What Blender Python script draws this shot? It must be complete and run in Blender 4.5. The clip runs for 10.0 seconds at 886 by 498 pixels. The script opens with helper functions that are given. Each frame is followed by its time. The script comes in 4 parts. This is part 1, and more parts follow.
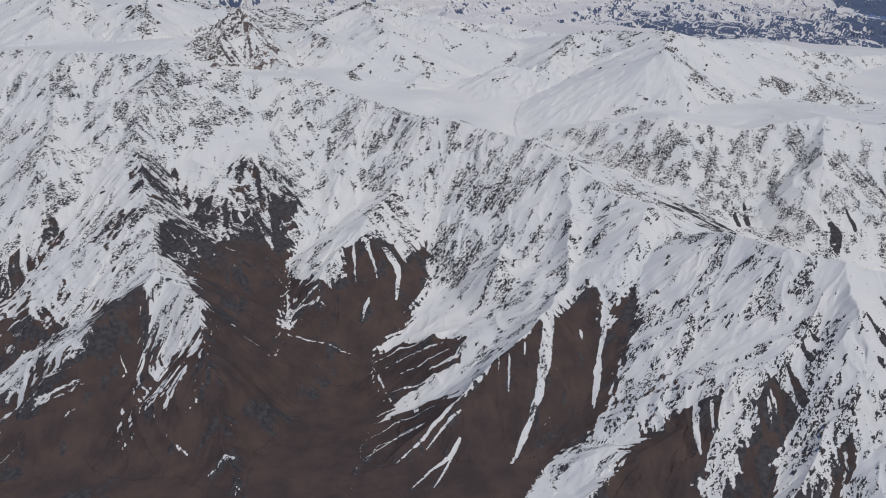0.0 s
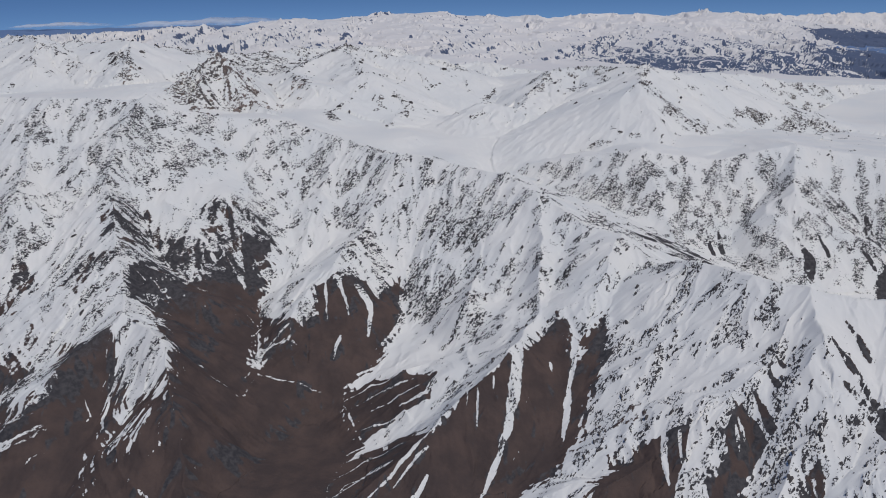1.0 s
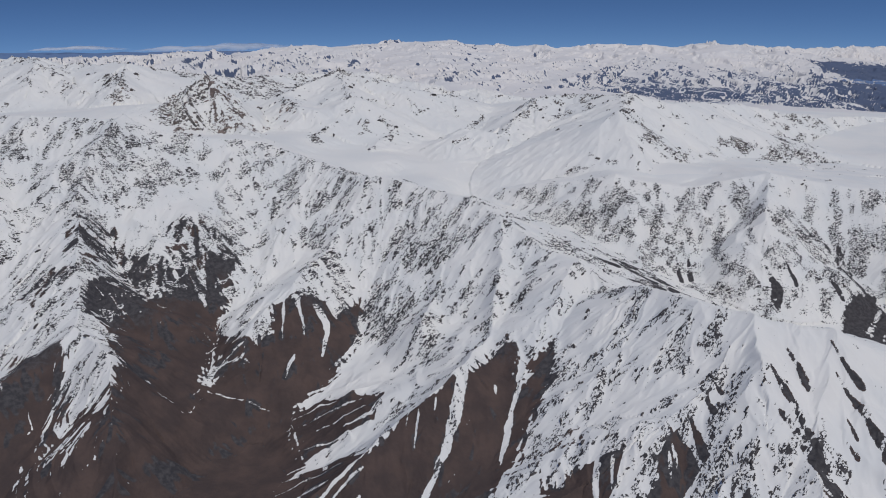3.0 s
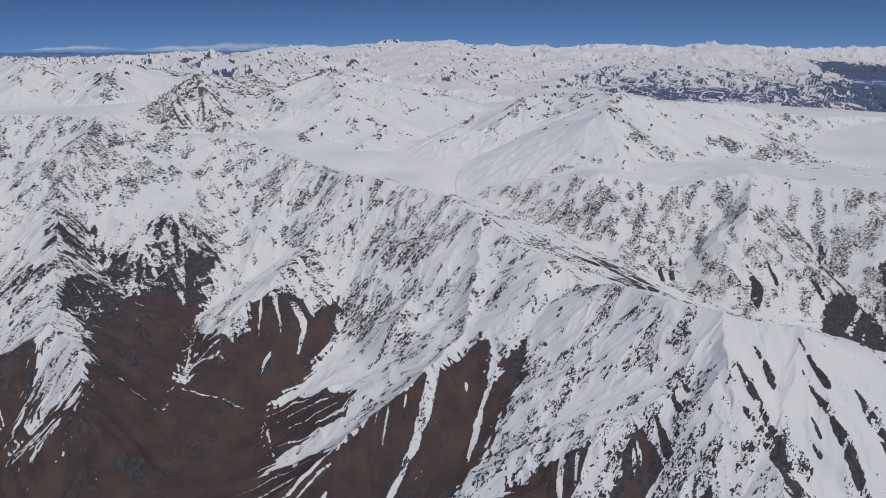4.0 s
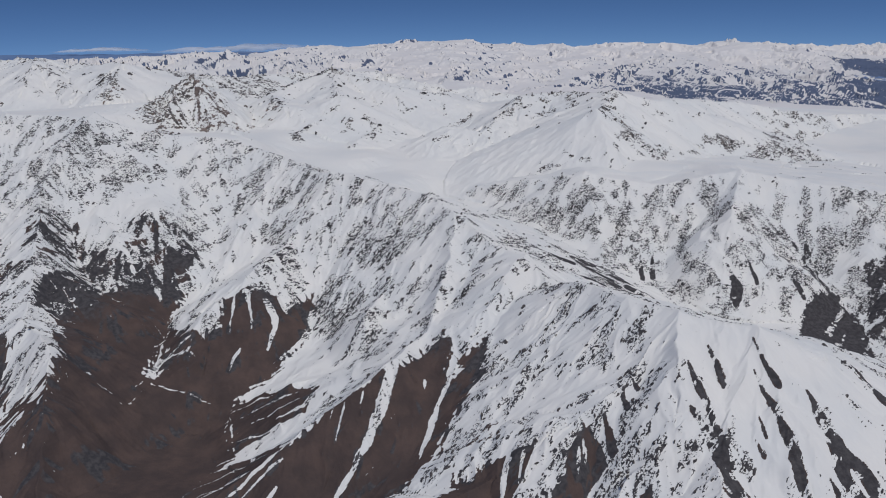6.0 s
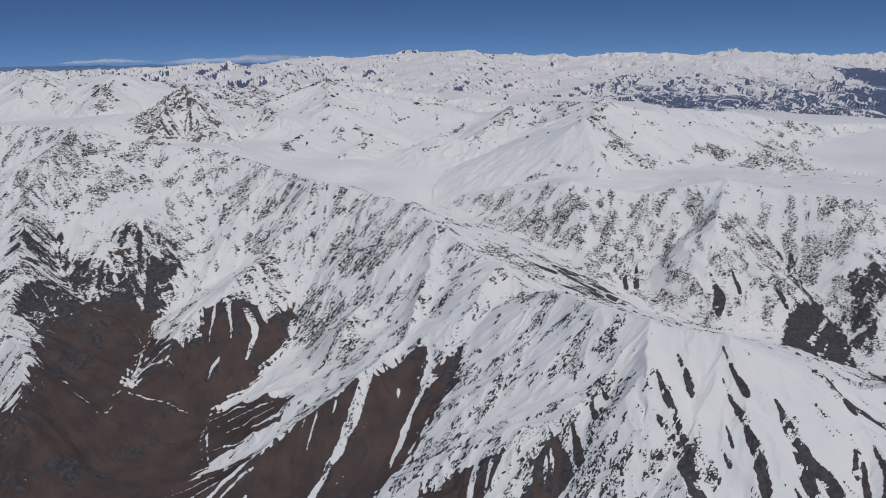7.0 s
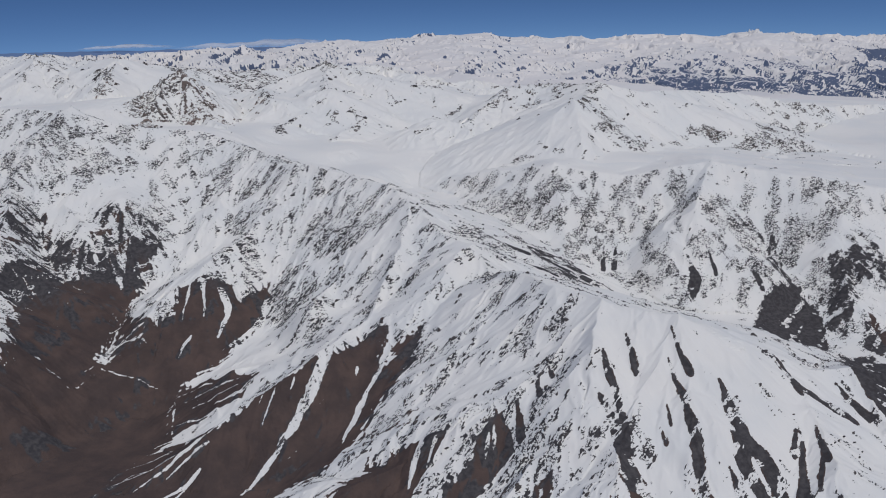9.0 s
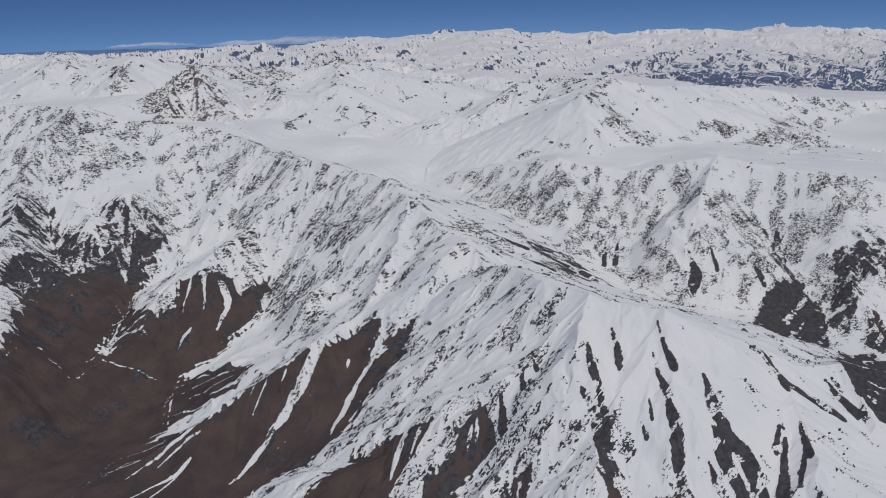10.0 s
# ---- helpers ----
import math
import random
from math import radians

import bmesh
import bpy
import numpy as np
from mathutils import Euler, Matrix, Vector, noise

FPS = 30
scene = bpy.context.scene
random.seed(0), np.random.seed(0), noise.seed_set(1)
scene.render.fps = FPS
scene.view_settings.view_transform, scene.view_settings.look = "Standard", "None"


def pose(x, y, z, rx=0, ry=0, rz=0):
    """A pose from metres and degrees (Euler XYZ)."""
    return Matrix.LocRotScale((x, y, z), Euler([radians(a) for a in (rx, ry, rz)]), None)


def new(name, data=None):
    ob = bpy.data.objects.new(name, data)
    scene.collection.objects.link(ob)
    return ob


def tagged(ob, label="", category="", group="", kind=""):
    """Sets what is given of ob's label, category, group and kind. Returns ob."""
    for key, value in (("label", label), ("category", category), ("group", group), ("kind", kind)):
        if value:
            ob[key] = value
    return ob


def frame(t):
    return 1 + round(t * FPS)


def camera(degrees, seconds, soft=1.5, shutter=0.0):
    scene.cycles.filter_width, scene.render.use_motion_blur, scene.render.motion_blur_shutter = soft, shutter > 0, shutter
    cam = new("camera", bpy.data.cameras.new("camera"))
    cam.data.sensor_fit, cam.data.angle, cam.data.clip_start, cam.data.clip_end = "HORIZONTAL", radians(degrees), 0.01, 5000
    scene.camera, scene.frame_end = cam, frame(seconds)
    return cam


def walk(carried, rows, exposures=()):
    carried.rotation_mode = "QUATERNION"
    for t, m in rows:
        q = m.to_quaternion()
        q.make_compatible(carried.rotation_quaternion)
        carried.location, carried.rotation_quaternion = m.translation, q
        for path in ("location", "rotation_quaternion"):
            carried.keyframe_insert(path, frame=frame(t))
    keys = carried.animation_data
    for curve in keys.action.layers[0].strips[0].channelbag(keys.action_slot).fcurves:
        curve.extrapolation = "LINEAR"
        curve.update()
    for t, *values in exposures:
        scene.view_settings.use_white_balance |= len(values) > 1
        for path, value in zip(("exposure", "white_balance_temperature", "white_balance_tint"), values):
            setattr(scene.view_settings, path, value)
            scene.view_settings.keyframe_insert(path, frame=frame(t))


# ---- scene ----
cam = camera(62.4, 10.0, soft=1.0)
EXPOSURE = -0.34
METRES, EYE, TILT, LEAN, TURN = 200.0, 300.0, -22.9, 0.0, 0.0
ROWS = [
    (0.0, 0.0002, -0.0001, 0.0001, -0.00, -0.01, 0.00),
    (0.5, 0.0435, 0.0014, -0.0067, -1.52, 0.47, 0.40),
    (1.0, 0.0911, 0.0010, -0.0108, -0.27, 2.94, 1.37),
    (1.5, 0.1463, -0.0007, -0.0103, -0.27, 3.55, -1.03),
    (2.0, 0.1979, -0.0019, -0.0277, 0.08, 4.33, -0.39),
    (2.5, 0.2434, -0.0016, -0.0250, 0.22, 5.41, 0.33),
    (2.7, 0.2636, -0.0019, -0.0276, 0.46, 5.05, 0.33),
    (4.0, 0.3896, -0.0041, -0.0408, 0.86, 5.06, 0.19),
    (4.5, 0.4398, -0.0049, -0.0379, -0.17, 2.45, -1.94),
    (5.0, 0.4893, -0.0046, -0.0440, 1.62, 5.03, 0.42),
    (5.2, 0.5091, -0.0042, -0.0446, 1.63, 5.04, 1.24),
    (6.3, 0.6182, -0.0040, -0.0509, 3.05, 5.03, -0.34),
    (6.5, 0.6385, -0.0040, -0.0524, 3.11, 4.90, 0.36),
    (7.0, 0.6851, -0.0045, -0.0510, 3.11, 5.81, -0.12),
    (7.5, 0.7457, -0.0060, -0.0659, 3.70, 5.18, -1.12),
    (8.0, 0.7942, -0.0060, -0.0650, 4.14, 4.73, -1.18),
    (8.5, 0.8377, -0.0075, -0.0616, 4.83, 4.53, 0.04),
    (9.0, 0.8858, -0.0068, -0.0669, 4.87, 4.60, -0.40),
    (9.5, 0.9388, -0.0068, -0.0714, 5.19, 4.11, -1.10),
    (10.0, 0.9896, -0.0066, -0.0750, 6.72, 4.32, -0.74),
]
walk(cam, [(t, pose(0, 0, EYE, TILT, LEAN, TURN) @ pose(METRES * x, METRES * y, METRES * z, 90 + pitch, roll, yaw)) for t, x, y, z, yaw, pitch, roll in ROWS], exposures=[(0.0, EXPOSURE), (10.0, EXPOSURE)])

SUN = Vector((0.25, -0.35, 0.903)).normalized()

# ---- sky and sun ----
world = bpy.data.worlds.new("sky")
scene.world = world
world.use_nodes = True
wn = world.node_tree.nodes
sky = wn.new("ShaderNodeTexSky")
sky.sky_type, sky.sun_disc = "NISHITA", False
sky.sun_elevation, sky.sun_rotation = math.asin(SUN.z), math.atan2(SUN.x, SUN.y)
sky.altitude, sky.air_density, sky.dust_density, sky.ozone_density = 3000, 1.0, 0.0, 3.0
wn["Background"].inputs["Strength"].default_value = 0.1
# seen from high up the horizon lies below eye level, so the deep blue reaches down to it
way = wn.new("ShaderNodeTexCoord")
dip = wn.new("ShaderNodeMapping")
dip.inputs["Location"].default_value = (0, 0, 0.25)
dip.inputs["Scale"].default_value = (1, 1, 2.4)
world.node_tree.links.new(way.outputs["Generated"], dip.inputs["Vector"])
world.node_tree.links.new(dip.outputs["Vector"], sky.inputs["Vector"])
deep = wn.new("ShaderNodeHueSaturation")
deep.inputs["Hue"].default_value, deep.inputs["Saturation"].default_value = 0.505, 1.17
world.node_tree.links.new(sky.outputs["Color"], deep.inputs["Color"])
world.node_tree.links.new(deep.outputs["Color"], wn["Background"].inputs["Color"])
lamp = bpy.data.lights.new("sun", "SUN")
lamp.energy, lamp.angle, lamp.color = 2.55, radians(0.53), (1.0, 0.965, 0.92)
sun = new("sun", lamp)
sun.rotation_euler = SUN.to_track_quat("Z", "Y").to_euler()


# ---- materials ----
def shader(name):
    m = bpy.data.materials.new(name)
    m.use_nodes = True
    nt = m.node_tree
    return m, nt, nt.nodes["Principled BSDF"]


def node(nt, kind, **sockets):
    n = nt.nodes.new(kind)
    for key, value in sockets.items():
        s = n.inputs[int(key[1:])] if key[0] == "i" and key[1:].isdigit() else n.inputs[key]
        if isinstance(value, bpy.types.NodeSocket):
            nt.links.new(value, s)
        else:
            s.default_value = value
    return n


def op(nt, kind, a, b=0.0, c=0.0):
    n = node(nt, "ShaderNodeMath", i0=a, i1=b, i2=c)
    n.operation = kind
    return n.outputs[0]


def step(nt, value, low, high, out_low=0.0, out_high=1.0):
    n = nt.nodes.new("ShaderNodeMapRange")
    n.interpolation_type = "SMOOTHSTEP"
    for i, v in enumerate((value, low, high, out_low, out_high)):
        if isinstance(v, bpy.types.NodeSocket):
            nt.links.new(v, n.inputs[i])
        else:
            n.inputs[i].default_value = v
    return n.outputs[0]


def blend(nt, fac, a, b):
    n = nt.nodes.new("ShaderNodeMix")
    n.data_type = "RGBA"
    for i, v in ((0, fac), (6, a), (7, b)):
        if isinstance(v, bpy.types.NodeSocket):
            nt.links.new(v, n.inputs[i])
        else:
            n.inputs[i].default_value = v
    return n.outputs[2]


def grain(nt, place, scale, detail=4.0, rough=0.55, turn=0.0, stretch=(1, 1, 1), warp=0.0):
    m = node(nt, "ShaderNodeMapping", Vector=place)
    m.vector_type = "TEXTURE"
    m.inputs["Rotation"].default_value = (0, 0, radians(turn))
    m.inputs["Scale"].default_value = stretch
    n = node(nt, "ShaderNodeTexNoise", Vector=m.outputs[0], Scale=scale, Detail=detail, Roughness=rough, Distortion=warp)
    return n.outputs[0]


def mountain_material(name, size, soil, soil_pale, rock, rock_pale, snow, edge=1.0):
    """Snow lying on soil and rock. size: metres of one speck of rock. Reads the cover that is worked out with the relief."""
    m, nt, out = shader(name)
    place = nt.nodes.new("ShaderNodeNewGeometry").outputs["Position"]
    bare = node(nt, "ShaderNodeAttribute")
    bare.attribute_name = "bare"
    crag = node(nt, "ShaderNodeAttribute")
    crag.attribute_name = "crag"
    fine = grain(nt, place, 0.55 / size, 5, 0.6)
    beds = node(nt, "ShaderNodeAttribute")
    beds.attribute_name = "beds"
    slant = grain(nt, place, 1.1 / size, 2, 0.5, 50, (2.8, 0.9, 1.5), 0.6)
    level = grain(nt, place, 1.1 / size, 2, 0.5, 25, (1.9, 1.2, 0.9), 1.2)
    both = node(nt, "ShaderNodeMix", i0=beds.outputs["Fac"], i2=slant, i3=level)
    dash = both.outputs[0]
    dot = grain(nt, place, 1.5 / size, 2, 0.5, 20, (1.4, 1.0, 1.0), 0.6)
    speck = op(nt, "MAXIMUM", dash, op(nt, "SUBTRACT", dot, 0.03))
    wide = grain(nt, place, 0.04 / size, 3, 0.5)
    open_ground = step(nt, op(nt, "ADD", bare.outputs["Fac"], op(nt, "ADD", op(nt, "MULTIPLY_ADD", dot, 1.2, -0.6), op(nt, "MULTIPLY_ADD", dash, 1.5, -0.75))), -0.12 * edge, 0.16 * edge)
    limit = op(nt, "MULTIPLY_ADD", crag.outputs["Fac"], -0.22, 0.745)
    limit = op(nt, "MULTIPLY_ADD", wide, -0.12, op(nt, "ADD", limit, 0.06))
    specks = step(nt, op(nt, "SUBTRACT", speck, limit), -0.012, 0.03)
    ground = op(nt, "MAXIMUM", open_ground, specks)
    earth = blend(nt, step(nt, grain(nt, place, 0.09 / size, 6, 0.6), 0.35, 0.7), soil, soil_pale)
    stone = blend(nt, step(nt, fine, 0.35, 0.7), rock, rock_pale)
    base = blend(nt, step(nt, op(nt, "ADD", op(nt, "MULTIPLY", op(nt, "SUBTRACT", 1.0, open_ground), 1.0), op(nt, "MULTIPLY_ADD", fine, 0.8, crag.outputs["Fac"])), 0.6, 1.2), earth, stone)
    cover = blend(nt, step(nt, wide, 0.35, 0.68), snow, (snow[0] * 0.93, snow[1] * 0.95, snow[2] * 0.97, 1))
    nt.links.new(blend(nt, ground, cover, base), out.inputs["Base Color"])
    nt.links.new(step(nt, ground, 0, 1, 0.62, 0.93), out.inputs["Roughness"])
    out.inputs["Specular IOR Level"].default_value = 0.2
    lift = op(nt, "ADD", op(nt, "MULTIPLY", fine, op(nt, "MULTIPLY_ADD", ground, 0.8, 0.12)), op(nt, "MULTIPLY", wide, 0.8))
    b = node(nt, "ShaderNodeBump", Strength=0.6, Distance=size * 0.7, Height=lift)
    nt.links.new(b.outputs[0], out.inputs["Normal"])
    return m


SNOW = (0.83, 0.812, 0.765, 1)
NEAR = mountain_material("snow_over_brown_scree", 1.65, (0.073, 0.055, 0.051, 1), (0.110, 0.077, 0.066, 1), (0.050, 0.048, 0.052, 1), (0.094, 0.088, 0.089, 1), SNOW)
MIDDLE = mountain_material("snow_over_grey_rock", 3.4, (0.080, 0.066, 0.058, 1), (0.11, 0.088, 0.075, 1), (0.078, 0.071, 0.069, 1), (0.20, 0.175, 0.158, 1), SNOW)
# FAR: blue of distant haze mixed into the soil and rock colours
FAR = mountain_material("snow_over_hazed_rock", 8.0, (0.095, 0.125, 0.20, 1), (0.115, 0.145, 0.22, 1), (0.095, 0.112, 0.165, 1), (0.15, 0.162, 0.2, 1), (0.80, 0.765, 0.73, 1), 1.3)

CRAGGY = mountain_material("snow_over_brown_rock", 2.6, (0.125, 0.098, 0.088, 1), (0.17, 0.13, 0.115, 1), (0.105, 0.085, 0.08, 1), (0.25, 0.20, 0.175, 1), SNOW)
# the haze over the horizon lowland is painted in as blue soil and rock
HAZE = mountain_material("hazed_lowland", 20.0, (0.14, 0.22, 0.38, 1), (0.16, 0.24, 0.40, 1), (0.14, 0.22, 0.38, 1), (0.16, 0.24, 0.40, 1), (0.80, 0.775, 0.75, 1))


# ---- relief ----
def scatter(ix, iy, seed):
    """A repeatable random number for each cell of a lattice."""
    a = ix.astype(np.int64).astype(np.uint32) * np.uint32(374761393) + iy.astype(np.int64).astype(np.uint32) * np.uint32(668265263) + np.uint32(seed * 1442695041 & 0xFFFFFFFF)
    a = (a ^ (a >> np.uint32(13))) * np.uint32(1274126177)
    a = (a ^ (a >> np.uint32(16))) * np.uint32(2246822519)
    return a ^ (a >> np.uint32(15))


def waves(x, y, seed=0):
    """Gradient noise, about -1 to 1."""
    x, y = np.broadcast_arrays(x, y)
    ix, iy = np.floor(x), np.floor(y)
    fx, fy = (x - ix).astype(np.float32), (y - iy).astype(np.float32)
    u, v = fx * fx * fx * (fx * (fx * 6 - 15) + 10), fy * fy * fy * (fy * (fy * 6 - 15) + 10)

    def corner(a, b):
        g = scatter(ix + a, iy + b, seed).astype(np.float32) * np.float32(2 * math.pi / 4294967296.0)
        return np.cos(g) * (fx - a) + np.sin(g) * (fy - b)

    low = corner(0, 0) * (1 - u) + corner(1, 0) * u
    high = corner(0, 1) * (1 - u) + corner(1, 1) * u
    return (low * (1 - v) + high * v) * 1.5


def smooth(v, low, high):
    t = np.clip((v - low) / (high - low), 0, 1)
    return t * t * (3 - 2 * t)


RIDGES = []


def ridge(name, slopes, rib, *crest):
    """A crest line through (x, y, z) with its fall to the left and to the right, and the width of the ribs on its flanks."""
    RIDGES.append((name, slopes, rib, crest))


BASINS = []


def basin(*places):
    BASINS.extend(places)


MOUNDS = []


def mound(x, y, radius, rise):
    MOUNDS.append((x, y, radius, rise))


ridge("main", (0.43, 0.60), 13, (-900, 800, 218), (-560, 745, 203), (-335, 688, 207), (-250, 690, 201), (-190, 705, 182), (-123, 716, 175), (-77, 695, 162), (-20, 652, 151), (25, 640, 148), (78, 604, 144), (100, 570, 137), (130, 530, 123), (152, 505, 117), (168, 470, 112), (181, 440, 127), (206, 405, 128), (231, 383, 127), (272, 368, 126), (305, 368, 111), (338, 368, 94), (370, 375, 92), (420, 385, 76), (500, 400, 45), (620, 420, 7))
ridge("left_spur", (0.91, 0.49), 13, (-250, 690, 208), (-255, 640, 188), (-250, 580, 153), (-215, 500, 121), (-187, 435, 99), (-150, 400, 88), (-135, 360, 77), (-115, 315, 53), (-90, 270, 37))
ridge("left_flank", (0.64, 0.52), 13, (-215, 500, 117), (-243, 460, 92), (-262, 430, 68), (-290, 380, 50))
ridge("left_toe", (0.58, 0.55), 13, (-187, 435, 102), (-215, 385, 84), (-225, 345, 58), (-240, 300, 40))
ridge("outer_left", (0.65, 0.80), 13, (-335, 688, 207), (-330, 620, 168), (-312, 560, 151), (-290, 506, 107), (-320, 460, 85), (-360, 400, 60))
ridge("cliff_spur", (0.67, 0.73), 13, (-190, 705, 181), (-205, 628, 149), (-205, 580, 135), (-178, 557, 122), (-165, 525, 97))
ridge("low_spur", (0.62, 0.74), 13, (-187, 480, 106), (-154, 482, 94), (-135, 475, 76), (-112, 455, 56))
ridge("cliff_rib", (0.70, 0.68), 13, (-150, 690, 169), (-148, 625, 136), (-135, 570, 106), (-118, 545, 84))
ridge("finger_spur", (0.59, 0.49), 13, (-20, 652, 153), (-40, 585, 112), (-64, 523, 99), (-88, 476, 76), (-110, 446, 57))
ridge("side_rib", (0.61, 0.55), 13, (-77, 695, 161), (-82, 625, 127), (-93, 571, 99), (-105, 535, 79))
ridge("upper_spur", (0.85, 0.71), 13, (78, 604, 146), (56, 561, 114), (48, 512, 90), (40, 472, 86), (24, 442, 61), (-7, 422, 59), (-45, 415, 41))
ridge("long_spur", (0.55, 0.86), 13, (100, 570, 136), (95, 505, 110), (86, 449, 90), (66, 406, 89), (39, 375, 76), (6, 347, 62), (-27, 320, 44), (-60, 290, 28))
ridge("notch_spur", (0.56, 0.35), 13, (152, 505, 121), (125, 449, 104), (95, 420, 85))
ridge("mid_spur", (0.54, 0.65), 13, (206, 405, 128), (170, 397, 100), (141, 384, 93), (119, 366, 73), (98, 345, 59))
ridge("broad_spur", (0.73, 0.33), 13, (231, 383, 129), (198, 352, 103), (170, 332, 91), (146, 323, 79), (124, 313, 67), (98, 299, 61), (68, 281, 47), (35, 260, 30))
ridge("cone_rib", (0.63, 0.81), 13, (231, 383, 127), (222, 345, 116), (203, 311, 85), (176, 282, 70), (150, 258, 52))
ridge("cone_rib", (0.59, 0.50), 13, (272, 368, 124), (243, 325, 102), (228, 282, 84), (225, 240, 62))
ridge("cone_rib", (0.58, 0.56), 13, (272, 368, 124), (270, 326, 105), (267, 284, 82), (262, 240, 58))
ridge("cone_rib", (0.55, 0.56), 13, (305, 368, 112), (302, 333, 97), (300, 292, 79), (300, 245, 55))
ridge("cone_rib", (0.57, 0.55), 13, (338, 368, 90), (330, 330, 93), (329, 290, 86), (335, 245, 52))
ridge("wall", (0.12, 0.78), 20, (120, 770, 114), (225, 722, 137), (290, 712, 128), (376, 714, 140), (460, 690, 129), (560, 690, 112), (720, 680, 85))
ridge("wall_rib", (0.61, 0.43), 20, (225, 722, 137), (232, 660, 92), (229, 600, 77))
ridge("wall_rib", (0.51, 0.57), 20, (460, 690, 129), (476, 648, 103), (464, 612, 82), (452, 563, 60))
ridge("wall_rib", (0.60, 0.65), 20, (376, 714, 140), (347, 644, 111), (338, 600, 82), (328, 566, 60))
ridge("cone_rib", (0.55, 0.55), 13, (370, 375, 92), (372, 330, 77), (378, 285, 58))
ridge("pyramid", (0.63, 0.33), 24, (81, 960, 153), (124, 945, 145), (183, 1060, 180), (248, 1090, 181), (301, 1000, 188), (280, 940, 179), (258, 873, 176))
ridge("pyramid_arm", (0.40, 0.45), 24, (258, 873, 180), (300, 879, 144), (343, 875, 128), (400, 872, 118), (482, 822, 117), (560, 830, 100), (650, 880, 80))
ridge("pyramid_foot", (0.72, 0.59), 24, (258, 873, 183), (195, 855, 143), (160, 800, 125))
ridge("plateau_arm", (0.14, 0.64), 40, (301, 1000, 190), (364, 1011, 175), (435, 1130, 161), (520, 1290, 144), (596, 1360, 131), (687, 1400, 107), (785, 1450, 97), (900, 1510, 88), (1200, 1600, 50))
ridge("rock_peak", (0.89, 1.01), 24, (-268, 897, 181), (-258, 965, 219), (-282, 1040, 198), (-330, 1110, 190))
ridge("rock_peak_arm", (0.89, 0.85), 24, (-258, 965, 219), (-292, 948, 200), (-315, 895, 172), (-338, 872, 161))
ridge("rock_peak_foot", (0.64, 0.70), 24, (-258, 965, 219), (-215, 930, 166), (-180, 880, 158))
ridge("white_peak", (0.43, 0.43), 24, (-126, 1250, 206), (-83, 1047, 184), (-71, 1054, 180), (-110, 934, 148))
ridge("white_peak_arm", (0.40, 0.40), 24, (-71, 1054, 181), (-17, 977, 146), (-40, 889, 135))
ridge("white_back", (0.37, 0.35), 40, (-126, 1250, 206), (-15, 1168, 185), (56, 1183, 172), (64, 1400, 150))
ridge("north_band", (0.24, 0.57), 24, (-126, 1250, 206), (-200, 1118, 178), (-150, 1005, 176))
ridge("band", (0.30, 0.30), 40, (-700, 1500, 205), (-446, 1168, 224), (-307, 1300, 190), (-239, 1500, 182), (-92, 1600, 174), (64, 1500, 146), (110, 1520, 150), (300, 1450, 120))
ridge("west_range", (0.40, 0.40), 40, (-1300, 1500, 215), (-807, 1600, 213), (-757, 1400, 225), (-592, 1177, 228), (-546, 1064, 205))
ridge("west_peak", (0.50, 0.50), 24, (-446, 1168, 224), (-405, 1037, 204), (-396, 1000, 188))
ridge("west_peak", (0.52, 0.50), 24, (-592, 1177, 227), (-460, 1050, 194))
ridge("back_range", (0.20, 0.20), 110, (-1400, 2500, 150), (-919, 2600, 168), (-908, 2800, 171), (-805, 2800, 155), (-701, 2800, 142), (-500, 2500, 130))
ridge("far_range", (0.14, 0.14), 110, (-1000, 3000, 120), (-784, 3300, 123), (-701, 3500, 140), (-646, 3700, 155), (-481, 3800, 125), (-349, 3900, 134), (-215, 4100, 160), (-110, 4150, 157), (91, 4150, 132), (404, 4200, 122), (725, 4250, 118), (1041, 4250, 116), (1281, 4200, 113), (1500, 4200, 130))
ridge("far_arm", (0.40, 0.12), 110, (1500, 4200, 130), (1548, 3900, 85), (1612, 3500, 41), (1629, 3200, 15), (1695, 2950, -31), (1850, 2800, -70))
ridge("far_arm", (0.10, 0.10), 110, (404, 4200, 122), (500, 3500, 80), (713, 2750, -0))
ridge("far_arm", (0.10, 0.10), 110, (1041, 4250, 116), (1000, 3500, 70), (962, 3114, 14), (968, 2620, -8))
ridge("far_arm", (0.10, 0.10), 110, (-110, 4150, 157), (0, 3200, 100), (55, 2400, 70))
ridge("last_range", (0.40, 0.40), 110, (1500, 4500, 100), (1811, 4600, 97), (2156, 4600, 78), (2498, 4600, 82), (2731, 4600, 84), (3600, 4650, 80))
basin((-45, 400, 30), (-180, 330, 41), (-300, 330, 40), (60, 330, 41), (120, 230, 30), (300, 200, 36), (-460, 860, 180), (-340, 940, 185), (-190, 800, 167), (-150, 925, 150), (-40, 860, 134), (20, 780, 121), (95, 765, 99), (65, 900, 122), (150, 690, 95), (210, 610, 71), (270, 545, 60), (320, 545, 51), (345, 535, 51), (410, 505, 37), (600, 450, 8), (800, 700, 10), (620, 1000, 62), (550, 1172, 104), (657, 1274, 61), (100, 1400, 120), (-200, 1300, 165), (0, 2200, 75), (900, 2600, -14), (1500, 2350, -44), (2300, 4200, -75), (-2000, 4500, 80), (-900, 2100, 110), (-700, 300, 30), (-2500, 1500, 90), (2500, 1500, -40), (-100, 530, 66), (-20, 480, 52), (90, 350, 52), (-500, 1130, 178), (0, -500, 20), (0, -4000, 20), (-3500, 0, 20), (3500, 0, 0), (300, 780, 132), (420, 780, 124), (560, 770, 112))
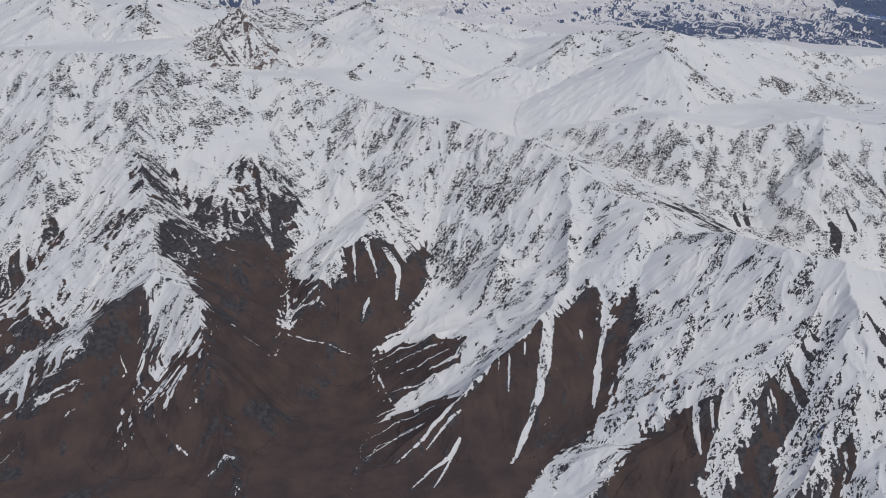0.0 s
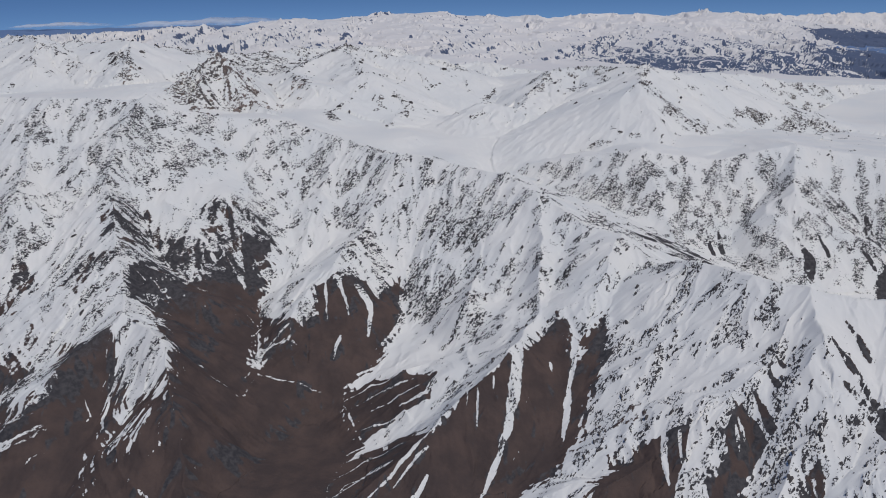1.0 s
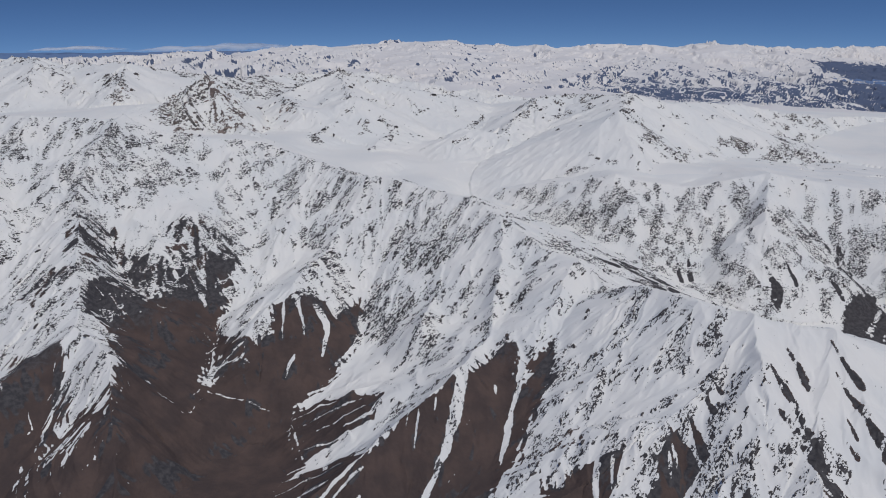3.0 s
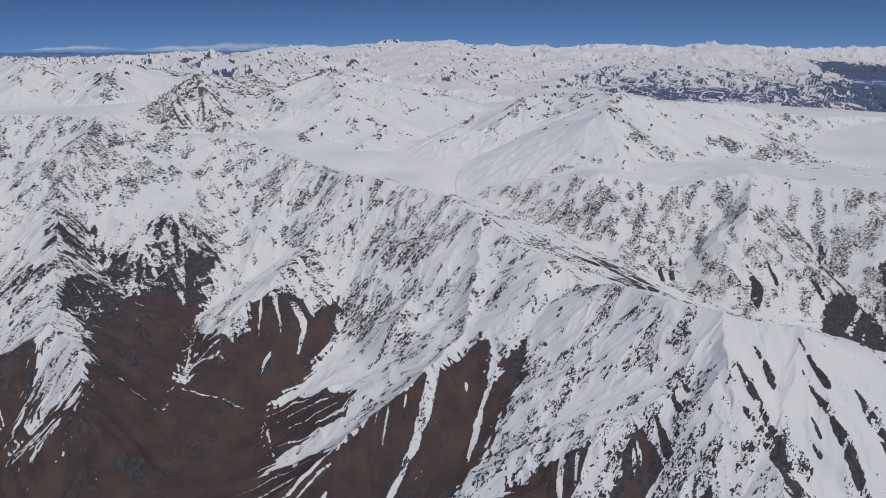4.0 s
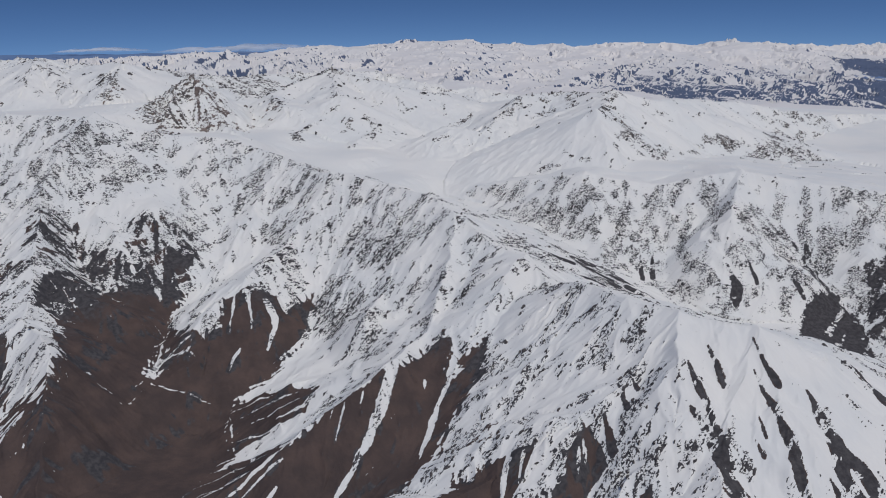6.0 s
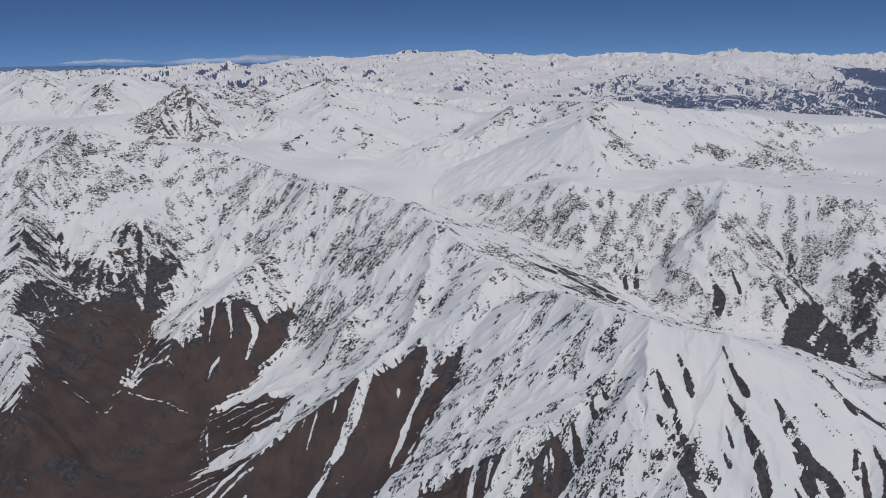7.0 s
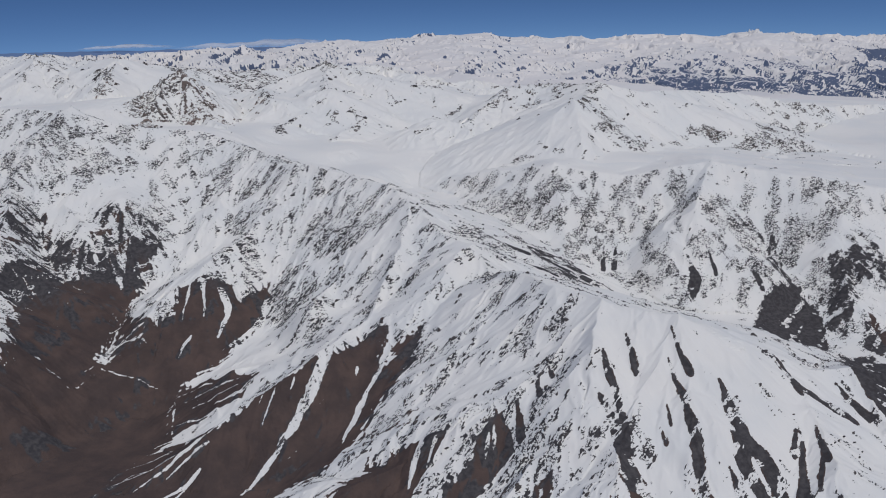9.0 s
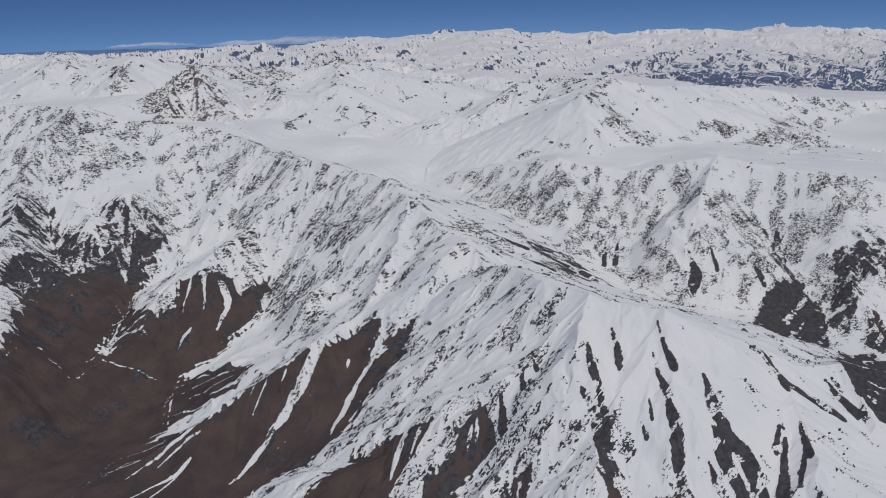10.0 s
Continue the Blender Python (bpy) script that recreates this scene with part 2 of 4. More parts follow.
mound(27, 448, 24, -9.7)
mound(-154, 585, 24, 14.4)
mound(130, 485, 24, 7.6)
mound(394, 588, 24, 8.5)
mound(33, 470, 24, 6.7)
mound(9, 664, 24, 7.7)
mound(9, 402, 24, 5.1)
mound(-9, 560, 24, -5.5)
mound(304, 601, 24, 5.8)
mound(-177, 387, 24, -8)
mound(-156, 409, 24, 9.3)

COVER = []


def bare_field(*outline):
    """Ground without snow inside an outline."""
    COVER.append(("bare", 0.0, outline))


def rocky_field(*outline):
    """Snow broken by many rocks inside an outline."""
    COVER.append(("rocky", 0.0, outline))


def cliff_field(*outline):
    """Broken cliffs, rock and snow in equal parts, inside an outline."""
    COVER.append(("cliff", 0.0, outline))


def tongue(width, *line):
    """A tongue of snow that runs down over bare ground."""
    COVER.append(("tongue", width, line))


def scar(width, *line):
    """A streak of bare ground that runs down through the snow."""
    COVER.append(("scar", width, line))


bare_field((-289, 481), (-268, 471), (-255, 436), (-259, 420), (-279, 415), (-314, 486))
bare_field((-225, 425), (-201, 413), (-202, 425), (-191, 425), (-182, 397), (-176, 374), (-173, 359), (-176, 342), (-176, 322), (-174, 297), (-218, 291), (-229, 325), (-220, 346), (-214, 351), (-211, 359), (-210, 385))
bare_field((-153, 369), (-143, 369), (-133, 346), (-117, 335), (-103, 285), (-173, 289), (-175, 318), (-170, 328), (-153, 346), (-152, 360))
bare_field((-205, 493), (-199, 517), (-184, 516), (-173, 506), (-165, 521), (-165, 539), (-150, 543), (-141, 530), (-132, 521), (-134, 535), (-140, 551), (-139, 565), (-120, 574), (-116, 562), (-118, 542), (-125, 516), (-117, 493), (-108, 437), (-102, 452), (-87, 458), (-88, 474), (-73, 479), (-74, 502), (-70, 505), (-64, 509), (-59, 516), (-38, 518), (-30, 506), (-18, 530), (-12, 531), (-11, 505), (-15, 481), (-26, 451), (-34, 441), (-45, 425), (-47, 417), (-35, 388), (-29, 370), (-42, 362), (-46, 336), (-46, 308), (-46, 286), (-104, 286), (-114, 321), (-121, 337), (-133, 346), (-143, 385), (-147, 406), (-178, 458), (-192, 456), (-198, 466))
bare_field((-31, 285), (-25, 315), (-19, 324), (-10, 328), (1, 338), (10, 344), (14, 351), (25, 365), (33, 378), (42, 380), (52, 388), (60, 398), (63, 395), (57, 374), (53, 353), (47, 336), (38, 320), (36, 313), (43, 324), (51, 339), (57, 354), (64, 375), (70, 403), (79, 418), (88, 430), (96, 433), (102, 430), (100, 403), (89, 369), (85, 345), (91, 359), (95, 378), (107, 412), (116, 420), (127, 432), (126, 417), (116, 390), (103, 361), (93, 347), (82, 329), (71, 321), (59, 315), (47, 302), (39, 283))
bare_field((95, 307), (104, 315), (112, 318), (123, 325), (130, 324), (140, 325), (145, 325), (147, 324), (141, 310), (134, 299), (128, 289), (118, 275), (74, 280), (81, 289), (90, 299))
bare_field((166, 323), (175, 331), (179, 323), (181, 310), (174, 303), (167, 293), (162, 282), (154, 270), (135, 274), (142, 284), (148, 296), (156, 305), (161, 316))
bare_field((198, 299), (198, 291), (194, 280), (185, 263), (177, 264), (184, 276), (191, 289))
bare_field((-45, 425), (-28, 433), (-3, 422), (15, 416), (11, 393), (-8, 387), (-25, 380), (-30, 376), (-35, 388), (-47, 417))
bare_field((-42, 362), (-23, 367), (-4, 371), (12, 349), (10, 321), (-1, 306), (-9, 285), (-46, 286), (-46, 308), (-46, 336))
bare_field((-104, 454), (-87, 458), (-88, 474), (-106, 485), (-114, 486))
tongue(3.4, (29, 379), (9, 382), (-10, 378), (-27, 373))
tongue(2.5, (18, 414), (8, 397), (-8, 394))
tongue(1.3, (-89, 470), (-98, 460), (-106, 449))
tongue(1.3, (-101, 484), (-107, 471))
tongue(1.7, (-67, 506), (-63, 477))
tongue(2, (-59, 512), (-51, 493), (-48, 481))
tongue(4.2, (-43, 507), (-34, 495), (-33, 488), (-33, 469))
tongue(4.2, (-34, 521), (-28, 507))
tongue(2.2, (-53, 466), (-56, 450))
tongue(3.4, (-151, 568), (-143, 546), (-136, 530), (-132, 519))
tongue(2.5, (-159, 538), (-153, 527))
tongue(0.9, (-197, 504), (-169, 508), (-157, 507), (-140, 498))
tongue(0.7, (-200, 493), (-177, 476), (-164, 467))
tongue(0.9, (-192, 457), (-174, 460), (-157, 464), (-139, 460))
tongue(0.7, (-156, 420), (-139, 411))
tongue(0.7, (-186, 471), (-167, 467), (-156, 464))
tongue(0.7, (-113, 406), (-109, 431))
tongue(0.8, (-104, 432), (-91, 430), (-62, 425))
tongue(0.8, (-159, 498), (-148, 474))
tongue(2.7, (-133, 346), (-139, 337), (-147, 326), (-151, 318))
tongue(1.9, (-122, 338), (-124, 327), (-130, 312))
tongue(3.8, (-111, 313), (-119, 304), (-128, 293))
tongue(1.4, (-115, 322), (-117, 314))
tongue(1.7, (-205, 392), (-199, 378))
tongue(1.7, (-142, 364), (-139, 347))
tongue(2.5, (-134, 349), (-142, 343))
tongue(1.4, (-3, 424), (-29, 428), (-46, 418))
tongue(1, (0, 416), (-23, 416), (-42, 411))
tongue(1.2, (4, 405), (-12, 402), (-27, 401))
tongue(1.2, (9, 392), (-15, 386), (-36, 387))
tongue(1.9, (7, 367), (-20, 374), (-40, 369))
tongue(1.2, (-5, 356), (-28, 360), (-44, 342))
tongue(1.2, (-10, 341), (-27, 342), (-44, 321))
tongue(0.8, (-21, 344), (-36, 336), (-42, 319))
tongue(2, (11, 349), (-2, 336), (-10, 328), (-25, 315))
tongue(1.4, (10, 340), (-1, 331), (-9, 322))
tongue(2.2, (9, 326), (4, 318), (-7, 308), (-16, 295))
tongue(1.2, (4, 316), (-2, 301), (-6, 293))
tongue(2.9, (63, 399), (60, 373), (56, 353), (49, 339), (42, 327), (37, 314))
tongue(2.2, (98, 394), (91, 370), (87, 355), (85, 348))
tongue(1.7, (85, 397), (86, 391))
tongue(2.5, (134, 325), (131, 311), (129, 298))
tongue(1.4, (141, 323), (138, 307))
tongue(1.7, (172, 323), (171, 312))
tongue(1.4, (169, 320), (167, 308))
tongue(1, (39, 375), (38, 352))
tongue(1.2, (49, 383), (49, 371))
tongue(1, (34, 383), (32, 363))
scar(2.4, (228, 348), (229, 334), (234, 324))
scar(2.2, (242, 363), (244, 350), (245, 338))
scar(2, (266, 364), (268, 350), (272, 338))
scar(2, (262, 347), (263, 335), (267, 323))
bare_field((223, 326), (228, 322), (234, 309), (236, 296), (240, 284), (245, 270), (233, 267), (231, 278), (229, 290), (227, 304), (225, 316))
bare_field((266, 324), (270, 312), (269, 296), (269, 282), (266, 269), (260, 270), (263, 285), (264, 296), (264, 311))
bare_field((286, 334), (291, 322), (294, 308), (301, 300), (304, 293), (305, 276), (290, 273), (287, 284), (283, 296), (284, 305), (285, 322))
tongue(2.2, (292, 297), (294, 289), (297, 282))
scar(4, (316, 300), (310, 279))
scar(2, (320, 323), (313, 303))
scar(1.6, (328, 321), (325, 301), (318, 284))
scar(3, (280, 291), (284, 275))
scar(1.8, (322, 363), (330, 343))
scar(4, (356, 363), (367, 344))
scar(6, (371, 369), (380, 344))
scar(1.2, (252, 310), (253, 302))
scar(1.2, (257, 322), (257, 311))
bare_field((197, 299), (201, 297), (201, 286), (196, 276), (191, 276), (192, 284))
scar(2.2, (192, 353), (195, 333))
scar(3, (183, 334), (185, 315))
scar(3, (172, 331), (176, 314))
scar(1.8, (200, 353), (202, 345))
scar(3.4, (229, 350), (232, 326), (235, 311), (237, 297))
scar(2.6, (266, 363), (269, 345), (271, 338))
scar(3.2, (263, 339), (267, 311), (266, 299))
scar(3.2, (286, 337), (286, 314), (290, 301))
scar(3.6, (323, 370), (330, 348), (355, 338))
scar(2.2, (321, 327), (318, 306), (310, 282))
scar(2, (242, 359), (244, 341))
scar(2, (329, 321), (326, 298))
bare_field((380, 556), (358, 506), (390, 508), (412, 492), (430, 545), (431, 561), (423, 584), (418, 601), (414, 607), (415, 636), (404, 607), (410, 586), (390, 570))
bare_field((470, 585), (443, 514), (455, 477), (489, 556), (475, 575))
bare_field((368, 384), (416, 492), (444, 502), (450, 466), (396, 346), (380, 344), (369, 359))
scar(5, (331, 599), (335, 576))
bare_field((333, 585), (337, 572), (329, 556), (325, 564), (329, 576))
scar(4, (381, 585), (386, 571))
scar(3, (280, 652), (272, 609))
scar(2.6, (268, 648), (262, 604))
scar(2.4, (348, 608), (352, 580))
scar(4, (192, 543), (216, 540))
scar(5, (205, 573), (247, 564))
scar(4, (162, 571), (195, 565))
scar(2.5, (226, 552), (253, 543), (268, 540))
bare_field((255, 548), (268, 562), (290, 541), (275, 528))
scar(3, (249, 566), (277, 562), (292, 548))
scar(2.5, (134, 547), (158, 559))
rocky_field((-237, 524), (-238, 549), (-231, 561), (-220, 560), (-207, 565), (-191, 556), (-173, 553), (-177, 583), (-157, 600), (-130, 586), (-117, 572), (-116, 547), (-134, 520), (-168, 503), (-198, 467), (-214, 503))
rocky_field((-308, 533), (-286, 536), (-257, 504), (-218, 513), (-208, 492), (-238, 456), (-290, 483))
rocky_field((-261, 639), (-177, 703), (-150, 639), (-120, 596), (-157, 600), (-191, 614), (-243, 595))
rocky_field((-14, 587), (72, 591), (78, 556), (31, 526), (-4, 535))
rocky_field((-45, 590), (-14, 587), (-14, 536), (-32, 533))
rocky_field((-4, 535), (68, 543), (99, 528), (72, 504), (14, 503))
rocky_field((112, 366), (131, 375), (161, 390), (166, 356), (143, 337), (104, 334), (99, 361))
rocky_field((112, 407), (148, 412), (155, 379), (121, 358), (103, 373))
rocky_field((182, 316), (210, 325), (232, 318), (230, 294), (190, 281), (176, 288))
rocky_field((133, 559), (232, 669), (259, 603), (287, 538), (226, 543), (159, 539))
rocky_field((259, 667), (350, 621), (346, 572), (299, 582), (259, 592))
rocky_field((380, 649), (433, 662), (499, 628), (459, 486), (365, 375), (413, 591), (357, 579))
rocky_field((-12, 567), (14, 578), (36, 568), (63, 538), (32, 512), (-7, 517))
rocky_field((-14, 636), (20, 652), (52, 594), (14, 578), (-16, 583))
cliff_field((-237, 524), (-238, 549), (-231, 561), (-220, 558), (-208, 566), (-191, 551), (-172, 551), (-176, 576), (-151, 568), (-130, 582), (-117, 572), (-116, 547), (-134, 520), (-168, 503), (-198, 467), (-214, 503))
cliff_field((-300, 508), (-286, 514), (-272, 499), (-272, 482), (-290, 483))
cliff_field((-257, 504), (-220, 508), (-212, 500), (-232, 460), (-265, 486))
cliff_field((404, 651), (428, 646), (413, 591), (395, 585))
cliff_field((449, 615), (502, 627), (497, 577), (467, 577), (430, 505), (430, 551))
cliff_field((-325, 882), (-305, 925), (-290, 985), (-262, 1015), (-232, 990), (-202, 945), (-222, 898), (-262, 882))
cliff_field((101, 352), (115, 355), (133, 358), (137, 338), (120, 335), (107, 334))
rocky_field((14, 550), (37, 565), (51, 573), (57, 563), (34, 541))
cliff_field((180, 588), (231, 600), (272, 555), (226, 548))
cliff_field((522, 994), (666, 1304), (697, 1309), (588, 979), (539, 977))
cliff_field((195, 1010), (200, 1075), (262, 1075), (285, 1020), (245, 1000))
cliff_field((-169, 1013), (-171, 1090), (-166, 1148), (-152, 1069))
cliff_field((-456, 1094), (-452, 1128), (-407, 1059), (-397, 1011))
cliff_field((-82, 1039), (-66, 1043), (-50, 1040), (-68, 1032))
cliff_field((318, 829), (337, 896), (347, 878))
cliff_field((-248, 548), (-243, 561), (-219, 578), (-199, 562), (-195, 536), (-232, 502))
cliff_field((-184, 577), (-177, 593), (-147, 591), (-122, 595), (-111, 567), (-168, 538))
rocky_field((127, 702), (170, 793), (237, 786), (272, 706), (259, 665), (186, 681))
rocky_field((-307, 703), (-267, 889), (-123, 685), (-127, 635), (-212, 598), (-264, 591))
rocky_field((-113, 661), (-51, 670), (-21, 610), (-65, 571), (-103, 594))
rocky_field((-330, 878), (-312, 930), (-292, 995), (-262, 1025), (-225, 995), (-195, 945), (-222, 892), (-265, 875))
rocky_field((258, 914), (294, 906), (340, 898), (349, 871), (310, 815), (269, 835))
rocky_field((477, 960), (632, 1286), (703, 1330), (587, 959), (530, 972))
rocky_field((419, 993), (461, 985), (456, 961), (414, 964))
rocky_field((140, 1000), (150, 1085), (230, 1120), (310, 1060), (300, 990), (220, 990))
rocky_field((-186, 1040), (-177, 1124), (-160, 1158), (-148, 1082), (-154, 993))
rocky_field((-97, 1060), (-68, 1047), (-53, 1107), (-71, 1029))
rocky_field((-120, 889), (-131, 967), (-99, 910), (-101, 886))
rocky_field((50, 953), (81, 1082), (127, 1174), (88, 1030))
rocky_field((-467, 1096), (-465, 1157), (-407, 1063), (-378, 1031), (-391, 990))
rocky_field((-573, 1054), (-592, 1128), (-534, 1061))
rocky_field((35, 1159), (9, 1527), (69, 1179))
rocky_field((-90, 971), (-53, 976), (7, 929), (-42, 959))
rocky_field((-430, 1185), (-340, 1360), (-120, 1350), (-100, 1220), (-290, 1195))

NAMES = ["floor"] + [r[0] for r in RIDGES]


def relief(x, y):
    """The height at each place; and which ridge it belongs to, the way along and off that ridge, and the depth of its gullies."""
    wx = x + 3.2 * waves(x / 36, y / 36, 1) + 1.5 * waves(x / 12, y / 12, 2)
    wy = y + 3.2 * waves(x / 36, y / 36, 3) + 1.5 * waves(x / 12, y / 12, 4)
    total, weight = np.zeros_like(x), np.zeros_like(x)
    for px, py, pz in BASINS:
        w = 1 / ((wx - px) ** 2 + (wy - py) ** 2 + 400) ** 1.5
        total += w * pz
        weight += w
    T = 2.2
    first = total / weight
    soft = first / T
    second = np.full_like(x, -1e9)
    owner, along, off, rib = np.zeros(x.shape, int), np.zeros_like(x), np.zeros_like(x), np.full_like(x, 40.0)
    for i, (name, (left, right), wide, crest) in enumerate(RIDGES):
        whole = sum(math.dist(p[:2], q[:2]) for p, q in zip(crest[:-1], crest[1:]))
        sink = (crest[-1][2] - crest[0][2]) / whole
        far = (max(p[2] for p in crest) + 80) / max(min(left, right), 0.02)
        near = (x > min(p[0] for p in crest) - far) & (x < max(p[0] for p in crest) + far) & (y > min(p[1] for p in crest) - far) & (y < max(p[1] for p in crest) + far)
        vx, vy = wx[near], wy[near]
        top, s_top, d_top, start = np.full_like(vx, -1e9), np.zeros_like(vx), np.zeros_like(vx), 0.0
        for (ax, ay, az), (bx, by, bz) in zip(crest[:-1], crest[1:]):
            dx, dy = bx - ax, by - ay
            length = math.hypot(dx, dy)
            raw = ((vx - ax) * dx + (vy - ay) * dy) / length ** 2
            u = np.clip(raw, 0, 1)
            d = np.hypot(vx - ax - u * dx, vy - ay - u * dy)
            side = np.clip(((vx - ax) * dy - (vy - ay) * dx) / length / np.maximum(d, 1e-6), -1, 1)
            h = az + u * (bz - az) - (left + right + (right - left) * side) * 0.5 * d
            m = np.nonzero(h > top)
            u, d, side, raw = u[m], d[m], side[m], raw[m]
            top[m] = h[m]
            s_top[m] = start + u * length + d * np.clip(sink / np.where(side < 0, max(left, 0.3), max(right, 0.3)), -0.8, 0.8) + 14 * np.arcsin(np.clip((raw - u) * length / np.maximum(d, 1e-6), -1, 1))
            d_top[m] = d * np.where(side < 0, -1, 1)
            start += length
        soft[near] = np.logaddexp(soft[near], top / T)
        best = first[near]
        m = top > best
        second[near] = np.where(m, best, np.maximum(second[near], top))
        first[near] = np.where(m, top, best)
        for field, value in ((owner, i + 1), (along, s_top), (off, d_top), (rib, wide)):
            field[near] = np.where(m, value, field[near])
    h = soft * T
    for px, py, radius, rise in MOUNDS:
        h += rise * np.exp(-((x - px) ** 2 + (y - py) ** 2) / radius ** 2)
    # gullies run down the flanks, and die out on the crest and in the valley
    q = owner * 7.31 + np.sign(off) * 3.7
    reach = np.abs(off)
    bend = 0.35 * waves(along / (rib * 3) + q, reach / (rib * 2.5), 5)
    g1 = waves(along / rib + bend + q, reach / (rib * 7) + q, 6)
    g2 = waves(along / (rib * 0.42) + bend * 2 + q, reach / (rib * 4) + q, 7)
    gully = 0.75 * (1 - 2 * np.abs(g1)) + 0.25 * g2
    fade = smooth(reach / rib, 0.15, 1.3) * smooth((first - second) / rib, 0.05, 0.8) * (owner > 0)
    h += np.where(rib == 20, 0.1, 0.13) * np.minimum(rib, 40) * gully * fade
    # broad swells
    k = np.clip(rib / 13, 0.5, 4)
    rough = np.where(owner > 0, 1.0, 0.3)
    for j, (size, part_) in enumerate(((60, 0.025), (27, 0.03), (12, 0.02))):
        h += part_ * size * k * rough * waves(x / (size * k) + 5 * j, y / (size * k), 20 + j)
    # the far ranges rise into peaks
    wild = smooth(y, 1500, 2300) * np.clip(1 - np.maximum(y - 4300, 0) / 400, 0.3, 1)
    for j, (size, rise, long) in enumerate(((330, 18, 1.5), (140, 8, 1.6))):
        n = waves(x / size + 3 * j + 0.5 * waves(x / size / 1.5, y / size / 2, 58), y / (size * long) - 0.3 * x / (size * long), 50 + j)
        h += wild * rise * (0.5 - 1.9 * np.abs(n))
    return h, owner, along, off, rib, gully * fade


# ---- the one sheet of ground, fine where it is near, coarse out of view ----
def spaced(*runs):
    """Numbers from run to run of (start, end, count)."""
    return np.concatenate([np.linspace(a, b, n, endpoint=False) for a, b, n in runs])


ROWS_Y = spaced((-4700, -600, 14), (-600, 150, 20), (150, 235, 40), (235, 640, 500), (640, 1000, 180), (1000, 1700, 150), (1700, 4760, 310))
edge = np.linspace(-1, 1, 1070)
outer = np.linspace(0, 1, 26)[1:] ** 1.6
half = 0.70 * np.maximum(ROWS_Y + 110, 330)
middle = 60.0
X = np.concatenate([(middle - half)[:, None] + (-4800 - (middle - half))[:, None] * outer[::-1], middle + half[:, None] * edge, (middle + half)[:, None] + (4800 - (middle + half))[:, None] * outer], axis=1)
Y = np.repeat(ROWS_Y[:, None], X.shape[1], axis=1)
Z, OWNER, ALONG, OFF, RIB, GULLY = relief(X, Y)


def fall(z):
    """The slope of the sheet along x and along y."""
    gx = np.gradient(z, axis=1) / np.gradient(X, axis=1)
    return gx, (np.gradient(z, axis=0) - gx * np.gradient(X, axis=0)) / np.gradient(ROWS_Y)[:, None]


def runnels(z, size, seed):
    """Ribs and runnels that follow the fall of the slope, branching from cell to cell: -1 in the runnels, 1 on the ribs. And the slope."""
    gx, gy = fall(z)
    slope = np.hypot(gx, gy) + 1e-6
    ax, ay = (-gy / slope * (2 * math.pi / size)).astype(np.float32), (gx / slope * (2 * math.pi / size)).astype(np.float32)
    wide = size * 1.25
    ix, iy = np.floor(X / wide), np.floor(Y / wide)
    even, odd, whole = np.zeros_like(ax), np.zeros_like(ax), np.full_like(ax, 1e-6)
    px, py = (X - ix * wide).astype(np.float32), (Y - iy * wide).astype(np.float32)
    for di in (-1, 0, 1):
        for dj in (-1, 0, 1):
            a = scatter(ix + di, iy + dj, seed).astype(np.float32) * np.float32(1 / 4294967296.0)
            b = scatter(ix + di, iy + dj, seed + 1).astype(np.float32) * np.float32(1 / 4294967296.0)
            dx, dy = px - (di + 0.15 + 0.7 * a) * np.float32(wide), py - (dj + 0.15 + 0.7 * b) * np.float32(wide)
            w = np.maximum(0, 1 - (dx * dx + dy * dy) / np.float32((1.3 * wide) ** 2)) ** 2
            phase = dx * ax + dy * ay + 40 * (a + b)
            even += w * np.cos(phase)
            odd += w * np.sin(phase)
            whole += w
    v = even / (np.hypot(even, odd) * 0.8 + 0.2 * whole)
    return 1 - 2 * np.sqrt(np.clip(0.5 - 0.5 * v, 0, 1)), slope


# water, frost and slides have cut all slopes into ribs, large ones far off, ever finer ones near by
WORN = {}
for k, (size, deep, near, beyond) in enumerate(((240, 0.075, 1700, 9999), (105, 0.07, 1250, 9999), (46, 0.045, 760, 9999), (21, 0.03, 0, 9999), (9.5, 0.027, 0, 1900), (4.6, 0.028, 0, 1000))):
    rows = smooth(ROWS_Y, near - 60, near + 240) * smooth(-ROWS_Y, -beyond, -beyond + 200) if near else smooth(-ROWS_Y, -beyond, -beyond + 200) * smooth(ROWS_Y, 100, 200)
    v, slope = runnels(Z, size, 200 + 10 * k)
    WORN[size] = v * smooth(slope, 0.1, 0.45) * rows[:, None]
    Z = Z + deep * size * WORN[size]
# the rock peak is jagged
jag = np.exp(-((X + 270) ** 2 + (Y - 965) ** 2) / 75.0 ** 2)
for j, (size, rise) in enumerate(((34, 3), (16, 3.5), (8, 2.5))):
    Z = Z + jag * rise * (0.5 - 1.8 * np.abs(waves(X / size + 2 * j, Y / size, 80 + j)))


def facing(z):
    """The unit normals of the sheet."""
    ux, uy, uz = np.gradient(X, axis=1), np.gradient(Y, axis=1), np.gradient(z, axis=1)
    vx, vy, vz = np.gradient(X, axis=0), np.gradient(Y, axis=0), np.gradient(z, axis=0)
    n = np.stack([uy * vz - uz * vy, uz * vx - ux * vz, ux * vy - uy * vx], axis=-1)
    return n / np.linalg.norm(n, axis=-1, keepdims=True)


NORMAL = facing(Z)
steep = np.hypot(NORMAL[..., 0], NORMAL[..., 1])
warm = NORMAL[..., 0] * 0.62 - NORMAL[..., 1] * 0.78


def patch(x, y, radius):
    return np.exp(-((X - x) ** 2 + (Y - y) ** 2) / radius ** 2)


